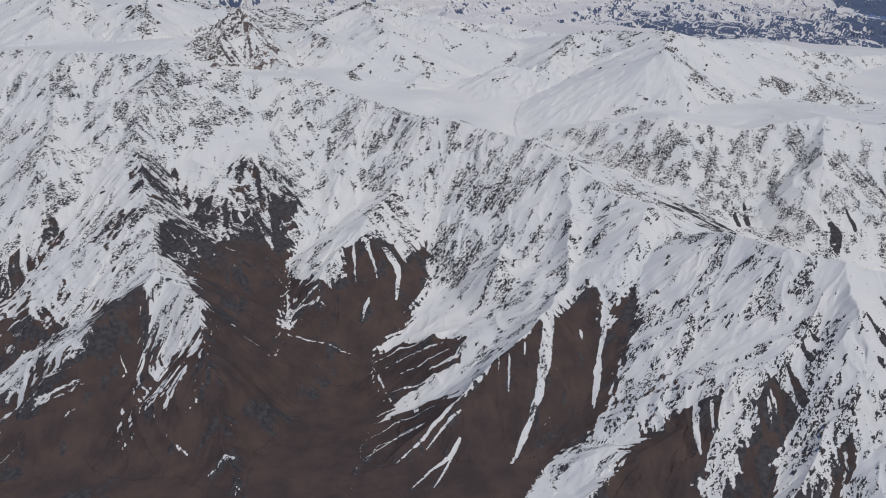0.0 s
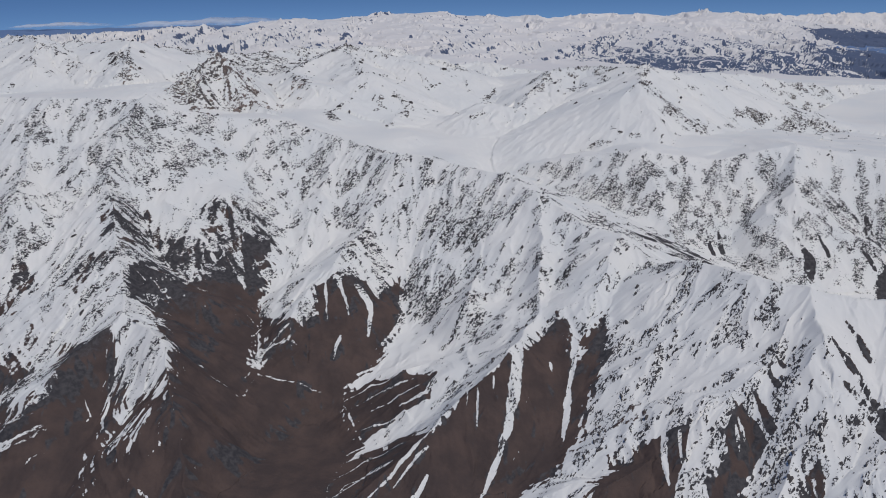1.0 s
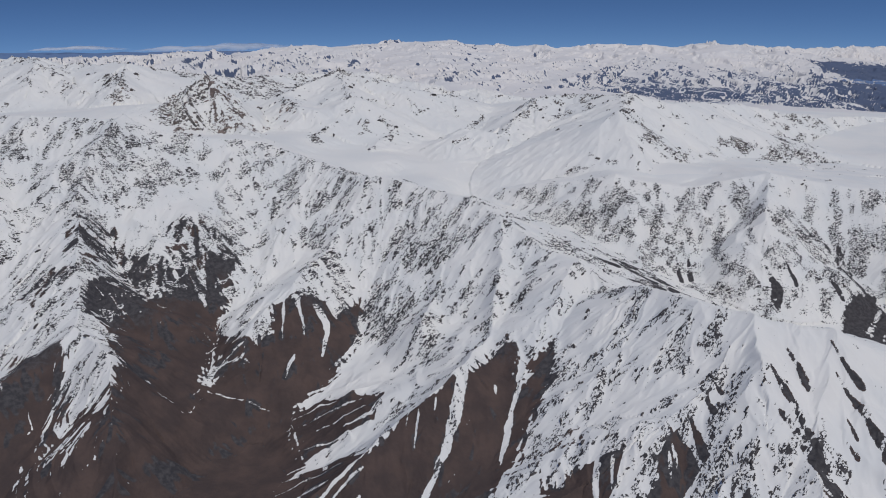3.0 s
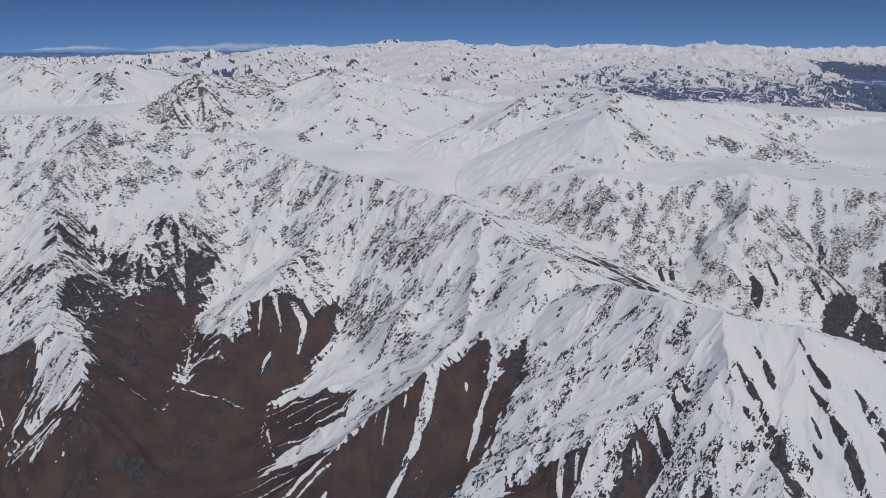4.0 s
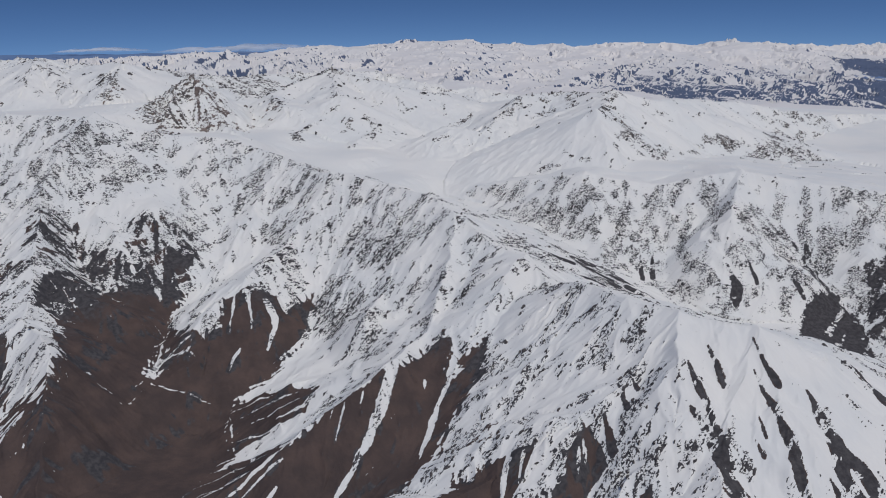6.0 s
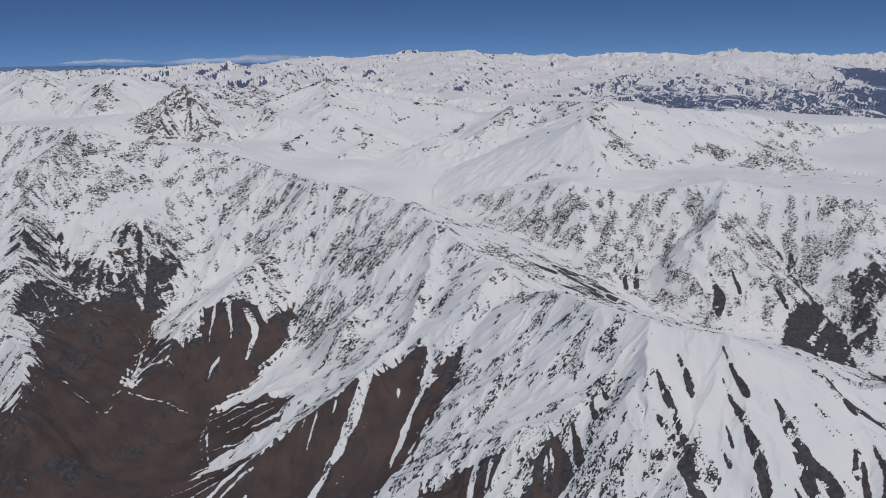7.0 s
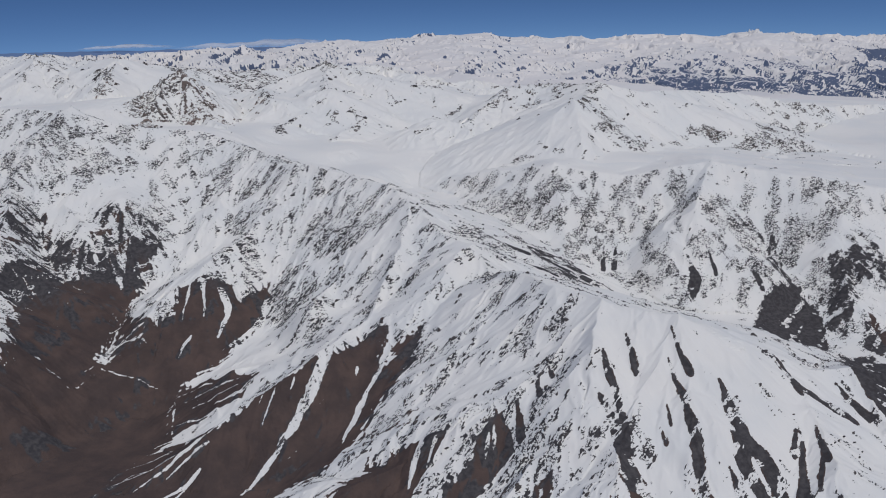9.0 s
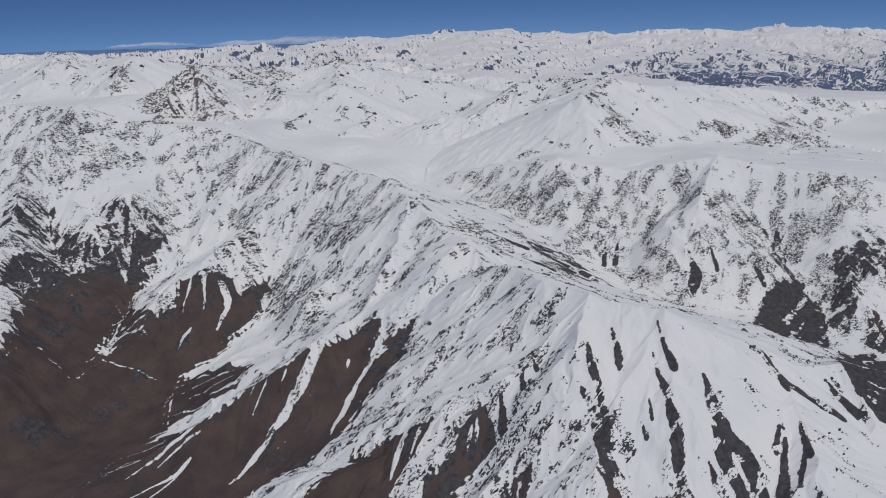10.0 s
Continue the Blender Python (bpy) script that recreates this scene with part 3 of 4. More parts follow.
# where snow has melted: low down, on the flanks that face the sun, in streaks down the fall of the slope
behind = smooth(Y - (640 - 0.62 * X * (X > 0)), 0, 60) * smooth(X, 60, 200)
far_off = smooth(Y, 1500, 2300)
q = OWNER * 5.17 + np.sign(OFF) * 2.3
reach = np.abs(OFF)
wander = 0.5 * waves(X / 22, Y / 22, 40)
STREAK = (1.0 * waves(ALONG / 10 + q + wander, reach / 80 + q, 41) + 1.1 * waves(ALONG / 4.6 + q + wander * 2, reach / 50, 42) + 1.0 * waves(ALONG / 2.2 + q + wander * 2, reach / 26, 43)) * (OWNER > 0) * (1 - far_off)
FRINGE = (1.5 * waves(ALONG / 1.5 + q, reach / 18, 47) + 1.2 * waves(ALONG / 2.9 + q, reach / 32, 48) + 1.3 * waves(ALONG / 6.5 + q, reach / 60, 49)) * (OWNER > 0) * (0.25 + 0.75 * smooth(reach, 2, 10))
snow_line = 60 - 34 * behind - 130 * smooth(Y, 1000, 1300)
RULE = (snow_line - Z) / 13 + 4.2 * warm * (1 - 0.4 * behind) - 0.9 * GULLY + 0.7 * waves(X / 40, Y / 40, 31) + STREAK
# far off, the lower slopes above the deep valleys are bare
low = smooth(X, 250, 750)
lower = low * np.clip((3380 - Y) / 300, -3.0, 2.3) - 3.3 * (1 - low)
# the lowlands at both ends are bare too, so their haze colour shows
lower = np.maximum(lower, 4.5 * smooth(X - 1640 - 0.1 * (Y - 3000), 0, 260) * smooth(Y, 2900, 3300) * smooth(-Y, -4000, -3700) - 1.7)
lower = np.maximum(lower, 3.4 * smooth(-X, 500, 800) * smooth(Y, 2000, 2500) * smooth(112 - Z, 0, 25) - 1.7)
# thin ribs of snow branch down the far slopes
ribs = np.zeros_like(X)
for k, (lean, wide, long) in enumerate(((0.5, 60, 420), (-0.42, 48, 360), (0.75, 26, 200), (-0.7, 22, 170))):
    ribs = np.maximum(ribs, (4.0 - 0.6 * k) * np.exp(-(waves((X + lean * Y) / wide, (Y - lean * X) / long, 65 + k) / 0.09) ** 2))
ribs = ribs * low * (1 - 0.7 * smooth(X, 1500, 1640))
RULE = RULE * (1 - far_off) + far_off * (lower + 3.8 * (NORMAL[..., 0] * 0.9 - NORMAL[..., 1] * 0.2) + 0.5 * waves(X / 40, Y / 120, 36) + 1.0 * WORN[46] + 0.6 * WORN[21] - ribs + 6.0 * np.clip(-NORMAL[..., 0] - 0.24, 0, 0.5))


def off_line(px, py, line, closed):
    """The distance from a line, less than nothing inside it where it is closed."""
    best, inside, part_way = np.full_like(px, 1e9), np.zeros(px.shape, bool), np.zeros_like(px)
    ends = line[1:] + line[:1] if closed else line[1:]
    for k, ((ax, ay), (bx, by)) in enumerate(zip(line, ends)):
        dx, dy = bx - ax, by - ay
        u = np.clip(((px - ax) * dx + (py - ay) * dy) / (dx * dx + dy * dy + 1e-9), 0, 1)
        d = np.hypot(px - ax - u * dx, py - ay - u * dy)
        part_way = np.where(d < best, (k + u) / (len(line) - 1), part_way)
        best = np.minimum(best, d)
        if closed and by != ay:
            inside ^= ((ay > py) != (by > py)) & (px < ax + (py - ay) * dx / dy)
    return np.where(inside, -best, best) if closed else best, part_way


SX = X + 1.4 * waves(X / 11, Y / 11, 61) + 0.35 * waves(X / 3.5, Y / 3.5, 62)
SY = Y + 1.4 * waves(X / 11, Y / 11, 63) + 0.35 * waves(X / 3.5, Y / 3.5, 64)
OPEN, ROCKY, CLIFF, THIN = np.full_like(X, -16.0), np.zeros_like(X), np.zeros_like(X), np.zeros(X.shape, bool)
for kind, width, line in COVER:
    lx, ly = [p[0] for p in line], [p[1] for p in line]
    box = (X > min(lx) - 14) & (X < max(lx) + 14) & (Y > min(ly) - 14) & (Y < max(ly) + 14)
    mild = 0.45 if kind in ("scar", "tongue") else 1.0
    d, gone = off_line(X[box] + mild * (SX - X)[box], Y[box] + mild * (SY - Y)[box], line, kind in ("bare", "rocky", "cliff"))
    if kind == "bare":
        OPEN[box] = np.maximum(OPEN[box], -d)
    elif kind == "cliff":
        CLIFF[box] = np.maximum(CLIFF[box], smooth(-d, -5, 6))
    elif kind == "scar":
        OPEN[box] = np.maximum(OPEN[box], width * (0.25 + 0.8 * np.clip(gone, 0, 0.75)) - d)
        THIN[box] |= d < width * 1.3 + 9
    elif kind == "tongue":
        OPEN[box] = np.minimum(OPEN[box], np.maximum((d - width * (0.8 - 0.6 * gone) * np.minimum(1, 0.5 + 2.5 * gone)) * 1.3, -3.0))
        THIN[box] |= d < width * 1.3 + 3.5
    else:
        ROCKY[box] = np.maximum(ROCKY[box], smooth(-d, -8, 8))
seen = smooth(Y, 262, 292) * smooth(-Y, -660, -625) * smooth(X + 0.62 * Y, 5, 40) * smooth(-X, -480, -440)
# low on the outer spurs the snow thins out to streaks
hatch = 0.75 * smooth(104 - Z, 0, 30) * smooth(-X, 85, 135)
thin_snow = 2.9 * smooth(104 - Z, 0, 52) * smooth(-X, 95, 135) * (OPEN < 2)
BARE = RULE * (1 - seen) + seen * (np.clip(OPEN, -16, 9) / np.where(THIN, 0.85, np.where(OPEN > 0, 2.0, 3.6)) + 0.2 * STREAK + FRINGE * (np.where(THIN, 0.28, 1.0 - 0.4 * smooth(X, 150, 220)) + hatch) - 0.3 * GULLY + (0.5 * WORN[9.5] + 1.0 * WORN[4.6]) * np.where(THIN, 0.12, 1.0) + thin_snow + 0.2 * (X < 190))
# rock breaks through in bands along the strata, on the steep and worn places
across, run = Y * 0.64 - X * 0.77, X * 0.64 + Y * 0.77
strata = waves(run / 46, across / 7.5, 71) + 0.6 * waves(run / 20, across / 3.4, 72)
ledges = 0.9 * strata + 0.7 * waves(run / 30, across / 11, 73) + 0.5 * STREAK + 0.8 * waves(X / 22, Y / 22, 74) + 0.9 * (steep - 0.45) - 0.2
crags = 0.7 * waves(ALONG / 7 + q, reach / 26, 77) + 0.6 * waves(X / 9, Y / 9, 78) + 0.5 * waves(X / 24, Y / 24, 79) + 1.2 * (steep - 0.5) + 0.9 * WORN[9.5] + 0.7 * WORN[21] - 0.35
broken = 0.4 * ledges + 0.45 * WORN[9.5] + 0.2 * WORN[4.6] + 0.45 * WORN[21] + 0.4 * waves(X / 3.1, Y / 3.1, 70) + 0.4 * waves(X / 7, Y / 7, 69) + 0.38 + 0.35 * behind
BARE = np.where(OPEN > 0, BARE, BARE * (1 - CLIFF) + CLIFF * np.where(Y > 780, crags, broken))
# rocks come in clusters, drawn out down the fall of the slope or along the strata, with smooth snow between
falls = waves(ALONG / 9 + q + wander, reach / 36 + q, 45) * (OWNER > 0)
bands = waves(run / 34, across / 12, 71)
worn = 0.75 * falls + 0.75 * bands + 0.5 * waves(X / 60, Y / 60, 33) + 0.7 * smooth(steep, 0.3, 0.6) - 0.2 * GULLY + (0.4 * WORN[21] + 0.35 * WORN[9.5] + 0.3 * WORN[4.6]) * (1 - 0.5 * behind) + 0.4 * waves(X / 8, Y / 8, 34) + 0.22 * ROCKY + behind * (0.5 * waves(X / 21, Y / 21, 35) + 0.45 * waves(X / 9, Y / 9, 32) - 0.3 * smooth(Z, 105, 130) + 0.12) + 0.3 * smooth(Y, 1100, 1250) * smooth(-X, -150, 0) * (1 - far_off) * (OWNER > 0)
worn = worn - 0.6 * (OWNER == 0) * (Y > 600) * (1 - 0.8 * ROCKY) - 0.25 * smooth(Y, 700, 800) * (1 - ROCKY) - 0.9 * far_off + 0.35 * ROCKY * (Y > 780) - 0.6 * smooth(OPEN, 1, 5) * smooth(-Z, -85, -65)
worn = worn + 0.5 * smooth(-reach, -14, -2) * smooth(-X, -340, -280) * (RIB > 20) * (RIB < 60) - 0.5 * patch(270, 330, 55) - 0.5 * patch(335, 325, 50)
worn = worn + 0.2 * smooth(steep, 0.12, 0.3) * (Y < 1500) + 0.3 * smooth(-Y, -780, -700) * smooth(steep, 0.2, 0.4) * (1 - 0.5 * behind) - 0.5 * patch(250, 365, 40) - 0.4 * patch(200, 400, 18) + 0.3 * patch(175, 325, 55)
BEDS = np.clip(smooth(-X - 0.5 * (Y - 500), 30, 110) + behind, 0, 1)
CRAG = -0.25 + 1.15 * smooth(worn, 0.26, 1.25) + 0.3 * strata * smooth(worn, 0.2, 0.7)
CRAG = CRAG + 0.33 * (1 - smooth(worn, 0.2, 0.8)) * smooth(steep, 0.2, 0.38) * smooth(-Y, -800, -740) * (1 - patch(270, 340, 60)) * (1 - patch(335, 325, 45)) * (BARE < 0.5)
bare_rock = np.maximum(0.8 * smooth(Z + 30 * behind + 6 * waves(X / 20, Y / 20, 76), 74, 100), np.maximum(0.75 * behind, 0.75 * smooth(X - 0.3 * (Z - 60), 200, 215)))
CRAG = np.where((OPEN > 0.3) & (seen > 0.5), np.maximum(CRAG, bare_rock), CRAG)
CRAG = np.where((CLIFF > 0.3) & (BARE > 0), np.maximum(CRAG, 0.75 * behind), CRAG)
# high up and behind the ridge snow lies in flecks on the bare rock
high = np.maximum(np.maximum(behind, smooth(X, 205, 225)), smooth(Z, 72, 98)) * (seen > 0.5) * (OPEN > 0)
BARE = np.where(high > 0, np.minimum(BARE, 4.5 - 3.1 * high), BARE) - high * smooth(strata + 0.6 * waves(X / 4.2, Y / 4.2, 75) + 0.4 * FRINGE, 0.1, 0.9) * 2.4


def sheet(name, cells, material, parent=None):
    """A piece of the sheet: the given cells as one mesh, with smooth normals across its border."""
    r, c = np.nonzero(cells)
    w = X.shape[1]
    quad = np.stack([r * w + c, r * w + c + 1, (r + 1) * w + c + 1, (r + 1) * w + c], axis=1)
    used, flat = np.unique(quad.ravel(), return_inverse=True)
    me = bpy.data.meshes.new(name)
    me.vertices.add(len(used))
    me.vertices.foreach_set("co", np.stack([X.ravel()[used], Y.ravel()[used], Z.ravel()[used]], axis=1).astype(np.float32).ravel())
    me.loops.add(len(flat))
    me.loops.foreach_set("vertex_index", flat.astype(np.int32).ravel())
    me.polygons.add(len(quad))
    me.polygons.foreach_set("loop_start", np.arange(0, len(flat), 4, dtype=np.int32))
    me.polygons.foreach_set("use_smooth", np.ones(len(quad), bool))
    me.update(calc_edges=True)
    me.normals_split_custom_set_from_vertices(NORMAL.reshape(-1, 3)[used])
    for key, field in (("bare", BARE), ("crag", CRAG), ("beds", BEDS)):
        me.attributes.new(key, "FLOAT", "POINT").data.foreach_set("value", field.ravel()[used].astype(np.float32))
    me.materials.append(material)
    ob = new(name, me)
    if parent:
        ob.parent = parent
    return ob


CELL = OWNER[:-1, :-1].copy()
CELL[(Y[:-1, :-1] > 1700) & ~np.isin(CELL, [i for i, n in enumerate(NAMES) if n in ("back_range", "far_range", "far_arm", "last_range")])] = 0


def whole_pieces(cells):
    """Gives each stray scrap of a mountain to the one that lies beside it, so that every piece hangs together."""
    rows, cols = cells.shape
    start = np.ones(cells.shape, bool)
    start[:, 1:] = cells[:, 1:] != cells[:, :-1]
    run = np.cumsum(start.ravel()).reshape(cells.shape) - 1
    first = np.nonzero(start.ravel())[0]
    kind, size = cells.ravel()[first], np.diff(np.append(first, cells.size))
    joined = np.unique(np.stack([run[:-1].ravel(), run[1:].ravel()], 1)[(cells[:-1] == cells[1:]).ravel()], axis=0).tolist()
    root = list(range(len(first)))

    def top(a):
        while root[a] != a:
            root[a] = root[root[a]]
            a = root[a]
        return a

    for a, b in joined:
        a, b = top(a), top(b)
        if a != b:
            root[max(a, b)] = min(a, b)
    root = np.array([top(a) for a in range(len(root))])
    area = np.bincount(root, size, len(root))
    best = {}
    for a in np.nonzero(area)[0]:
        if area[a] > area[best.get(kind[a], a)] or kind[a] not in best:
            best[kind[a]] = a
    keep = np.isin(root, list(best.values())) | (kind == 0)
    fixed = kind.copy()
    for a in np.nonzero(~keep)[0]:
        fixed[a] = fixed[a - 1] if first[a] % cols else (fixed[run[first[a] // cols - 1, 0]] if first[a] >= cols else 0)
    return fixed[run]


# the long ranges are cut into stretches, each of one piece
PIECE = CELL * 10
for crest, stretches in (("band", 3), ("west_range", 2), ("back_range", 3), ("far_range", 6), ("last_range", 3)):
    these = CELL == NAMES.index(crest)
    PIECE[these] += np.searchsorted(np.quantile(X[:-1, :-1][these], np.linspace(0, 1, stretches + 1)[1:-1]), X[:-1, :-1][these])
for turn in range(3):
    PIECE = whole_pieces(PIECE)
CELL = PIECE // 10
near_cells = (Y[:-1, :-1] < 760) & (np.abs(X[:-1, :-1]) < 1200)


def pick(*names):
    return np.isin(CELL, [i for i, n in enumerate(NAMES) if n in names])


def mountain(name, label, category, material, crest, parts=()):
    """One mountain: the cells of its crest as the thing, and its spurs, arms and ribs as parts."""
    ob = tagged(sheet(name, pick(crest), material), label, category)
    for part_name, key in parts:
        for i, n in enumerate(NAMES):
            if n == key and np.any(CELL == i):
                sheet(part_name, CELL == i, material, ob)
    return ob


def mountain_range(label, material, crest, stretches, parts=()):
    """A long range, each stretch of its crest and each side arm a part."""
    line = [r[3] for r in RIDGES if r[0] == crest][0]
    base = Vector(line[len(line) // 2][:2] + (0,))
    ob = tagged(new("mountain_range"), label, "mountain range")
    ob.location = base
    pieces = [("peak", PIECE == 10 * NAMES.index(crest) + k) for k in range(stretches)]
    pieces += [(part_name, CELL == i) for part_name, key in parts for i, n in enumerate(NAMES) if n == key]
    for part_name, these in pieces:
        if np.any(these):
            sheet(part_name, these, material, ob).matrix_parent_inverse = Matrix.Translation(-base)


floor_cells = CELL == 0
tagged(sheet("ground", floor_cells & near_cells, NEAR), "bare brown valley floor with thin snow streaks", "ground", kind="structure")
tagged(sheet("snowfield", floor_cells & ~near_cells & (Y[:-1, :-1] < 1700), MIDDLE), "smooth white snow basin between the peaks", "snowfield", kind="structure")
# bare lowland at the horizon takes the colour with the haze in it
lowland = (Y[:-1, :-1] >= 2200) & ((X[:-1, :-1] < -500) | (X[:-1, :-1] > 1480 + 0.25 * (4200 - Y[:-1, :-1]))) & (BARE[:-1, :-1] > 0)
tagged(sheet("ground", floor_cells & lowland, HAZE), "lowland along the horizon under thin cloud, coloured blue for haze", "ground", kind="structure")
# this floor and the far ranges carry the haze tint of FAR
tagged(sheet("ground", floor_cells & ~near_cells & ~lowland & (Y[:-1, :-1] >= 1700), FAR), "distant valley floor, dark blue with haze in its colour", "ground", kind="structure")

front = mountain("mountain_ridge", "long snowy ridge with brown bare flanks and dark rock streaks", "mountain", NEAR, "main",
                 (("spur", "finger_spur"), ("spur", "upper_spur"), ("spur", "long_spur"), ("spur", "notch_spur"), ("spur", "mid_spur"), ("spur", "broad_spur"), ("rib", "side_rib"), ("rib", "cone_rib")))
west_wing = mountain("mountain", "snow-streaked mountain with dark rock cliffs above the brown valley", "mountain", NEAR, "left_spur",
                     (("spur", "left_flank"), ("spur", "left_toe"), ("spur", "outer_left"), ("cliff", "cliff_spur"), ("cliff", "cliff_rib"), ("spur", "low_spur")))
wall_side = mountain("mountain_wall", "snowy canyon wall speckled with dark rock", "mountain", NEAR, "wall", (("rib", "wall_rib"),))
pyramid_peak = mountain("mountain_peak", "smooth white snow pyramid with a rocky shoulder", "mountain", MIDDLE, "pyramid", (("ridge_arm", "pyramid_arm"), ("ridge_arm", "pyramid_foot"), ("ridge_arm", "plateau_arm")))
crag_peak = mountain("rock_peak", "jagged brown rock peak rising from the snow basin", "mountain", CRAGGY, "rock_peak", (("ridge_arm", "rock_peak_arm"), ("ridge_arm", "rock_peak_foot")))
white_peak = mountain("mountain_peak", "rounded snow peak with a few rock bands", "mountain", MIDDLE, "white_peak", (("ridge_arm", "white_peak_arm"), ("ridge_arm", "white_back"), ("ridge_arm", "north_band")))
mountain_range("row of low snowy peaks behind the basin", MIDDLE, "band", 3)
mountain_range("snowy peaks with small rock faces beside a snowfield", MIDDLE, "west_range", 2, (("peak", "west_peak"),))
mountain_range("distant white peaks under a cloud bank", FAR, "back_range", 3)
mountain_range("long far mountain range, snow above slopes tinted blue for haze", FAR, "far_range", 6, (("ridge_arm", "far_arm"),))
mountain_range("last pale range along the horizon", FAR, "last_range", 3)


# ---- rocks that stand out of the snow ----
def rock_material(name, dark, pale):
    m, nt, out = shader(name)
    place = nt.nodes.new("ShaderNodeNewGeometry")
    shade = grain(nt, place.outputs["Position"], 0.9, 4, 0.6)
    own = op(nt, "MULTIPLY_ADD", place.outputs["Random Per Island"], 0.5, op(nt, "MULTIPLY", shade, 0.7))
    nt.links.new(blend(nt, step(nt, own, 0.2, 0.85), dark, pale), out.inputs["Base Color"])
    out.inputs["Roughness"].default_value = 0.92
    out.inputs["Specular IOR Level"].default_value = 0.2
    return m


ROCK = rock_material("dark_weathered_rock", (0.040, 0.038, 0.042, 1), (0.105, 0.095, 0.092, 1))
BROWN_ROCK = rock_material("brown_weathered_rock", (0.075, 0.064, 0.059, 1), (0.26, 0.21, 0.185, 1))
dice = np.random.default_rng(11)
SIDES = 6


def rock_shape(n, dice):
    """n low, angular, uneven outcrops one metre long: points and faces."""
    a = np.arange(SIDES) * 2 * math.pi / SIDES + dice.uniform(-0.35, 0.35, (n, SIDES))
    r = dice.uniform(0.55, 1.15, (n, SIDES)) * 0.5
    base = np.stack([r * np.cos(a), r * np.sin(a) * 0.42, np.full((n, SIDES), -0.12)], axis=-1)
    k = dice.uniform(0.45, 0.8, (n, SIDES))
    top = np.stack([k * r * np.cos(a), k * r * np.sin(a) * 0.42, dice.uniform(0.07, 0.2, (n, SIDES))], axis=-1)
    peak = np.stack([dice.uniform(-0.12, 0.12, n), dice.uniform(-0.06, 0.06, n), dice.uniform(0.15, 0.27, n)], axis=-1)[:, None]
    points = np.concatenate([base, top, peak], axis=1)
    i, j = np.arange(SIDES), (np.arange(SIDES) + 1) % SIDES
    faces = np.concatenate([np.stack([i, j, j + SIDES], 1), np.stack([i, j + SIDES, i + SIDES], 1), np.stack([i + SIDES, j + SIDES, np.full(SIDES, 2 * SIDES)], 1)])
    return points, faces


def triangles(name, points, faces, material):
    me = bpy.data.meshes.new(name)
    me.vertices.add(len(points))
    me.vertices.foreach_set("co", points.astype(np.float32).ravel())
    me.loops.add(faces.size)
    me.loops.foreach_set("vertex_index", faces.astype(np.int32).ravel())
    me.polygons.add(len(faces))
    me.polygons.foreach_set("loop_start", np.arange(0, faces.size, 3, dtype=np.int32))
    me.update(calc_edges=True)
    me.materials.append(material)
    return me


def sow(count, y0, y1, keep, dice):
    """Cells of the sheet for rocks: more where the ground is craggy, even over the plan."""
    rows = np.nonzero((ROWS_Y > y0) & (ROWS_Y < y1))[0][:-1]
    r = rows[dice.integers(0, len(rows), count)]
    c = dice.integers(26, X.shape[1] - 27, count)
    chance = np.clip(keep[r, c], 0, 1) * (half[r] * np.gradient(ROWS_Y)[r]) / (half[rows] * np.gradient(ROWS_Y)[rows]).max()
    ok = dice.random(count) < chance
    return r[ok], c[ok]


def poses(r, c, size, dice):
    """For each rock: its place, its two axes on the slope and its normal, scaled."""
    n = NORMAL[r, c]
    turn = radians(50) + dice.normal(0, 0.35, len(r))
    e = np.stack([np.cos(turn), np.sin(turn), np.zeros(len(r))], axis=1)
    e -= n * np.sum(e * n, axis=1, keepdims=True)
    e /= np.linalg.norm(e, axis=1, keepdims=True)
    f = np.cross(n, e)
    p = np.stack([X[r, c], Y[r, c], Z[r, c]], axis=1)
    return p, e * size[:, None], f * size[:, None], n * size[:, None] * dice.uniform(0.7, 1.3, (len(r), 1))


def outcrops(name, r, c, size, material, parent, label, dice):
    p, e, f, n = poses(r, c, size, dice)
    shape, faces = rock_shape(len(r), dice)
    points = p[:, None] + shape[..., :1] * e[:, None] + shape[..., 1:2] * f[:, None] + shape[..., 2:] * n[:, None]
    faces = (faces[None] + (np.arange(len(r)) * (2 * SIDES + 1))[:, None, None]).reshape(-1, 3)
    ob = new(name, triangles(name, points.reshape(-1, 3), faces, material))
    ob.parent = parent
    return tagged(ob, label, kind="stuff")


snowy = smooth(-BARE, 0.4, 1.6)
KEEP = np.clip(CRAG - 0.15, 0, 1) ** 1.5 * 1.6 * snowy
r, c = sow(170000, 255, 780, KEEP, dice)
size = np.clip(dice.lognormal(0.55, 0.5, len(r)), 0.8, 5.5)
big = np.argsort(-size * (1 + 0.5 * (Y[r, c] < 420)))[:300]
rest = np.ones(len(r), bool)
rest[big] = False
owner_of = OWNER[r, c]
groups = ((front, ("main", "finger_spur", "upper_spur", "long_spur", "notch_spur", "mid_spur", "broad_spur", "side_rib", "cone_rib", "floor")),
          (west_wing, ("left_spur", "left_flank", "left_toe", "outer_left", "cliff_spur", "cliff_rib", "low_spur")),
          (wall_side, ("wall", "wall_rib", "pyramid", "pyramid_arm", "pyramid_foot", "plateau_arm", "rock_peak", "rock_peak_arm", "rock_peak_foot", "white_peak", "white_peak_arm")))
variants = [triangles("rock_outcrop", *[(pts[0], fcs) for pts, fcs in (rock_shape(1, dice),)][0], ROCK) for _ in range(10)]
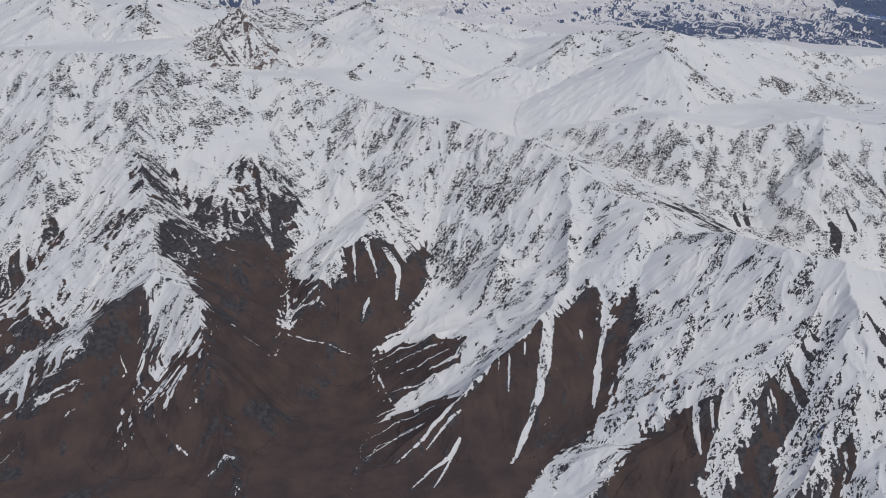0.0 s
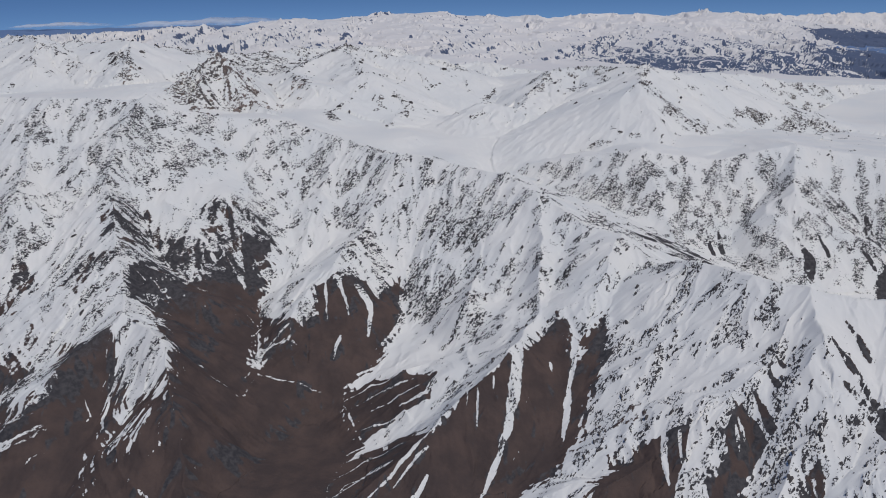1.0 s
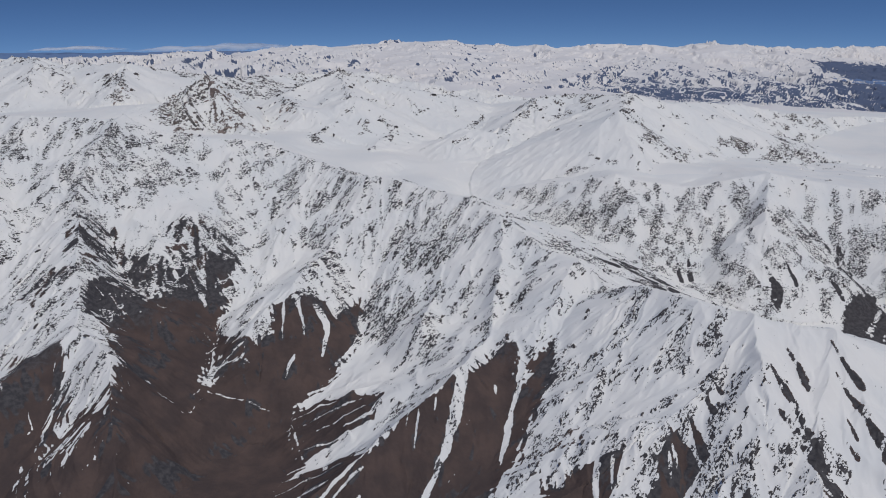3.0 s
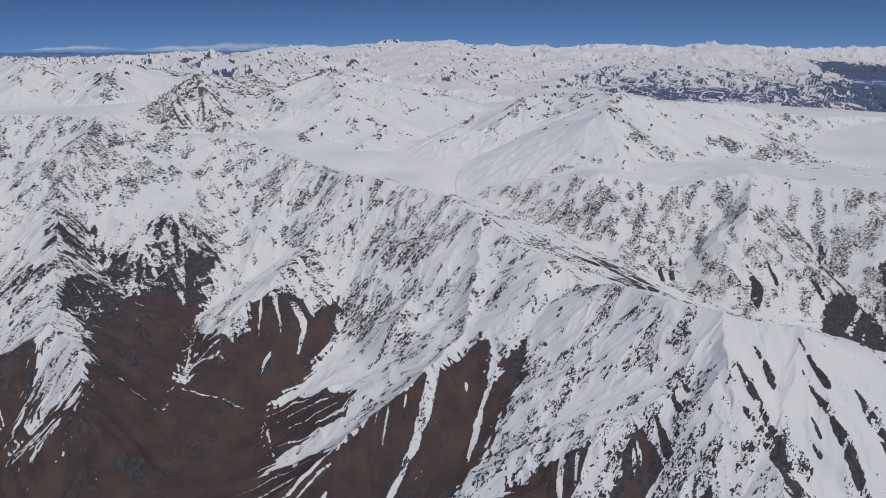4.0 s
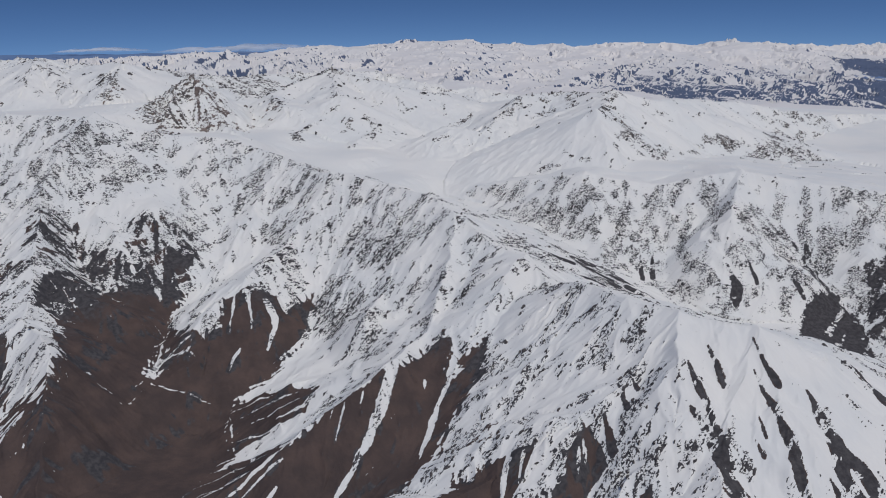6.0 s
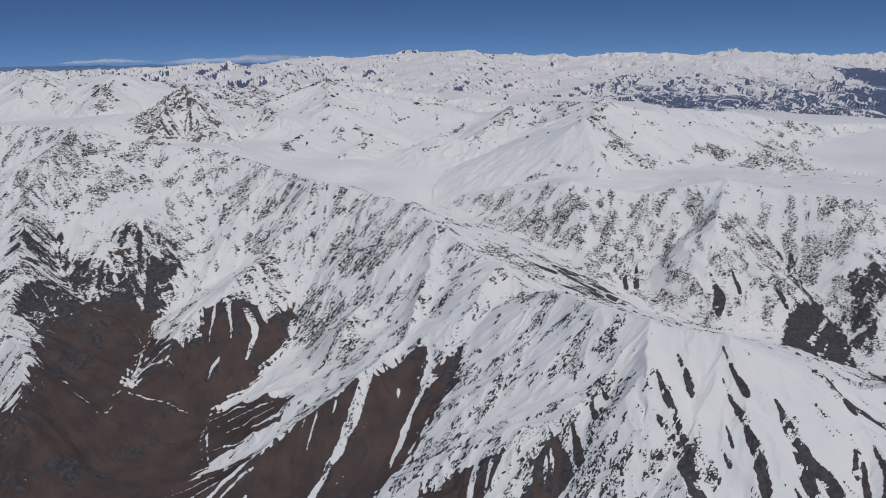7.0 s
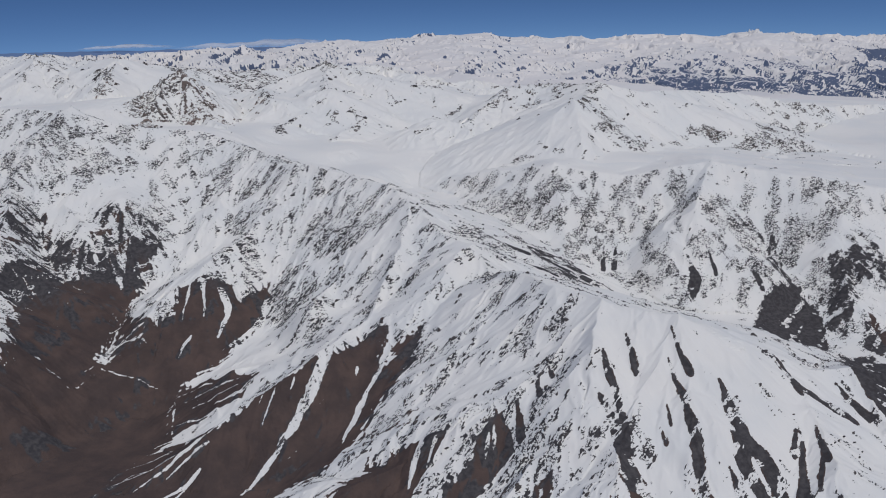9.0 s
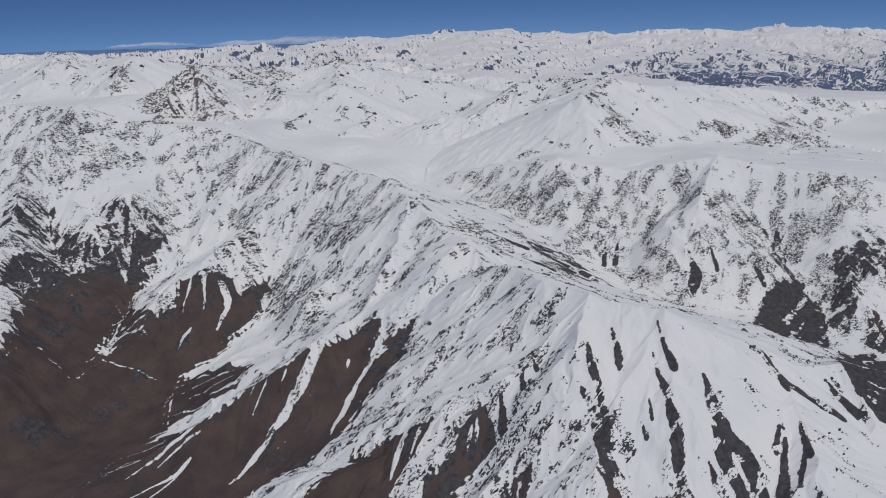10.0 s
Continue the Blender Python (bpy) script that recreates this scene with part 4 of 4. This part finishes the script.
for parent, names in groups:
    mine = np.isin(owner_of, [i for i, n in enumerate(NAMES) if n in names])
    m = mine & rest
    outcrops("rock_scatter", r[m], c[m], size[m], ROCK, parent, "scattered dark rocks in the snow", dice)
    m = np.zeros(len(r), bool)
    m[big] = True
    m &= mine
    p, e, f, n = poses(r[m], c[m], size[m], dice)
    for k in range(len(p)):
        ob = new("rock_outcrop", variants[k % len(variants)])
        ob.parent = parent
        ob.matrix_basis = Matrix([(*v,) for v in np.stack([e[k], f[k], n[k], p[k]], axis=1)]).to_4x4()
r, c = sow(90000, 780, 1500, np.clip(CRAG + 0.05, 0, 1) ** 1.3 * 0.8 * smooth(-BARE, -0.5, 1.0), dice)
size = np.clip(dice.lognormal(1.25, 0.45, len(r)), 1.8, 12.0)
near_crag = np.hypot(X[r, c] + 280, Y[r, c] - 970) < 130
outcrops("rock_scatter", r[near_crag], c[near_crag], size[near_crag] * 1.3, BROWN_ROCK, crag_peak, "brown crags on the peak", dice)
outcrops("rock_scatter", r[~near_crag], c[~near_crag], size[~near_crag], ROCK, pyramid_peak, "dark rocks along the snowy crests", dice)


# ---- cloud on the horizon ----
def cloud_material():
    m, nt, out = shader("thin_white_cloud")
    place = nt.nodes.new("ShaderNodeNewGeometry").outputs["Position"]
    body = node(nt, "ShaderNodeAttribute")
    body.attribute_name = "body"
    wisp = grain(nt, place, 0.012, 6, 0.6, 0, (3.5, 1.0, 1.0))
    thick = step(nt, op(nt, "ADD", body.outputs["Fac"], op(nt, "MULTIPLY_ADD", wisp, 1.6, -1.0)), 0.0, 0.9, 0.0, 0.6)
    out.inputs["Base Color"].default_value = (0.95, 0.95, 0.95, 1)
    out.inputs["Roughness"].default_value = 1.0
    out.inputs["Specular IOR Level"].default_value = 0.0
    glow = node(nt, "ShaderNodeBsdfTranslucent", Color=(0.95, 0.95, 0.95, 1))
    mist = node(nt, "ShaderNodeMixShader", i0=0.3, i1=out.outputs[0], i2=glow.outputs[0])
    clear = nt.nodes.new("ShaderNodeBsdfTransparent")
    last = node(nt, "ShaderNodeMixShader", i0=thick, i1=clear.outputs[0], i2=mist.outputs[0])
    nt.links.new(last.outputs[0], nt.nodes["Material Output"].inputs["Surface"])
    return m


CLOUD = cloud_material()


def cloud_bank(x0, x1, y, base, top, label):
    """A long low swell of cloud, thick along its middle and thinning out to all its rims."""
    nu, nv = 120, 15
    u, v = np.meshgrid(np.linspace(0, 1, nu), np.linspace(0, 1, nv))
    swell = np.sin(math.pi * u) ** 0.7 * (0.7 + 0.35 * waves(u * 5, u * 0 + 3.3, 91) + 0.14 * waves(u * 15, u * 0 + 1.7, 92))
    angle = v * math.pi
    px = x0 + (x1 - x0) * u
    py = y - 110 * np.cos(angle) * (0.4 + 0.6 * np.sin(math.pi * u))
    pz = base + (top - base) * np.clip(swell, 0.03, 2) * np.sin(angle) + 2.5 * waves(px / 30, v * 4, 93)
    body = np.sin(math.pi * u) ** 0.4 * (0.35 + 0.65 * np.minimum(1, 1.6 * np.sin(angle))) * (1 - 0.45 * smooth(np.sin(angle), 0.75, 1.0))
    i = (np.arange(nv - 1)[:, None] * nu + np.arange(nu - 1)[None]).ravel()
    faces = np.concatenate([np.stack([i, i + 1, i + nu + 1], 1), np.stack([i, i + nu + 1, i + nu], 1)])
    me = triangles("cloud_bank", np.stack([px.ravel(), py.ravel(), pz.ravel()], axis=1), faces, CLOUD)
    me.polygons.foreach_set("use_smooth", np.ones(len(faces), bool))
    me.attributes.new("body", "FLOAT", "POINT").data.foreach_set("value", body.ravel().astype(np.float32))
    return tagged(new("cloud_bank", me), label, "cloud")


cloud_bank(-2560, -1900, 4640, 98, 128, "thin white streak of cloud lying on the horizon")
cloud_bank(-1960, -620, 4640, 84, 140, "long low white cloud bank lying on the horizon")
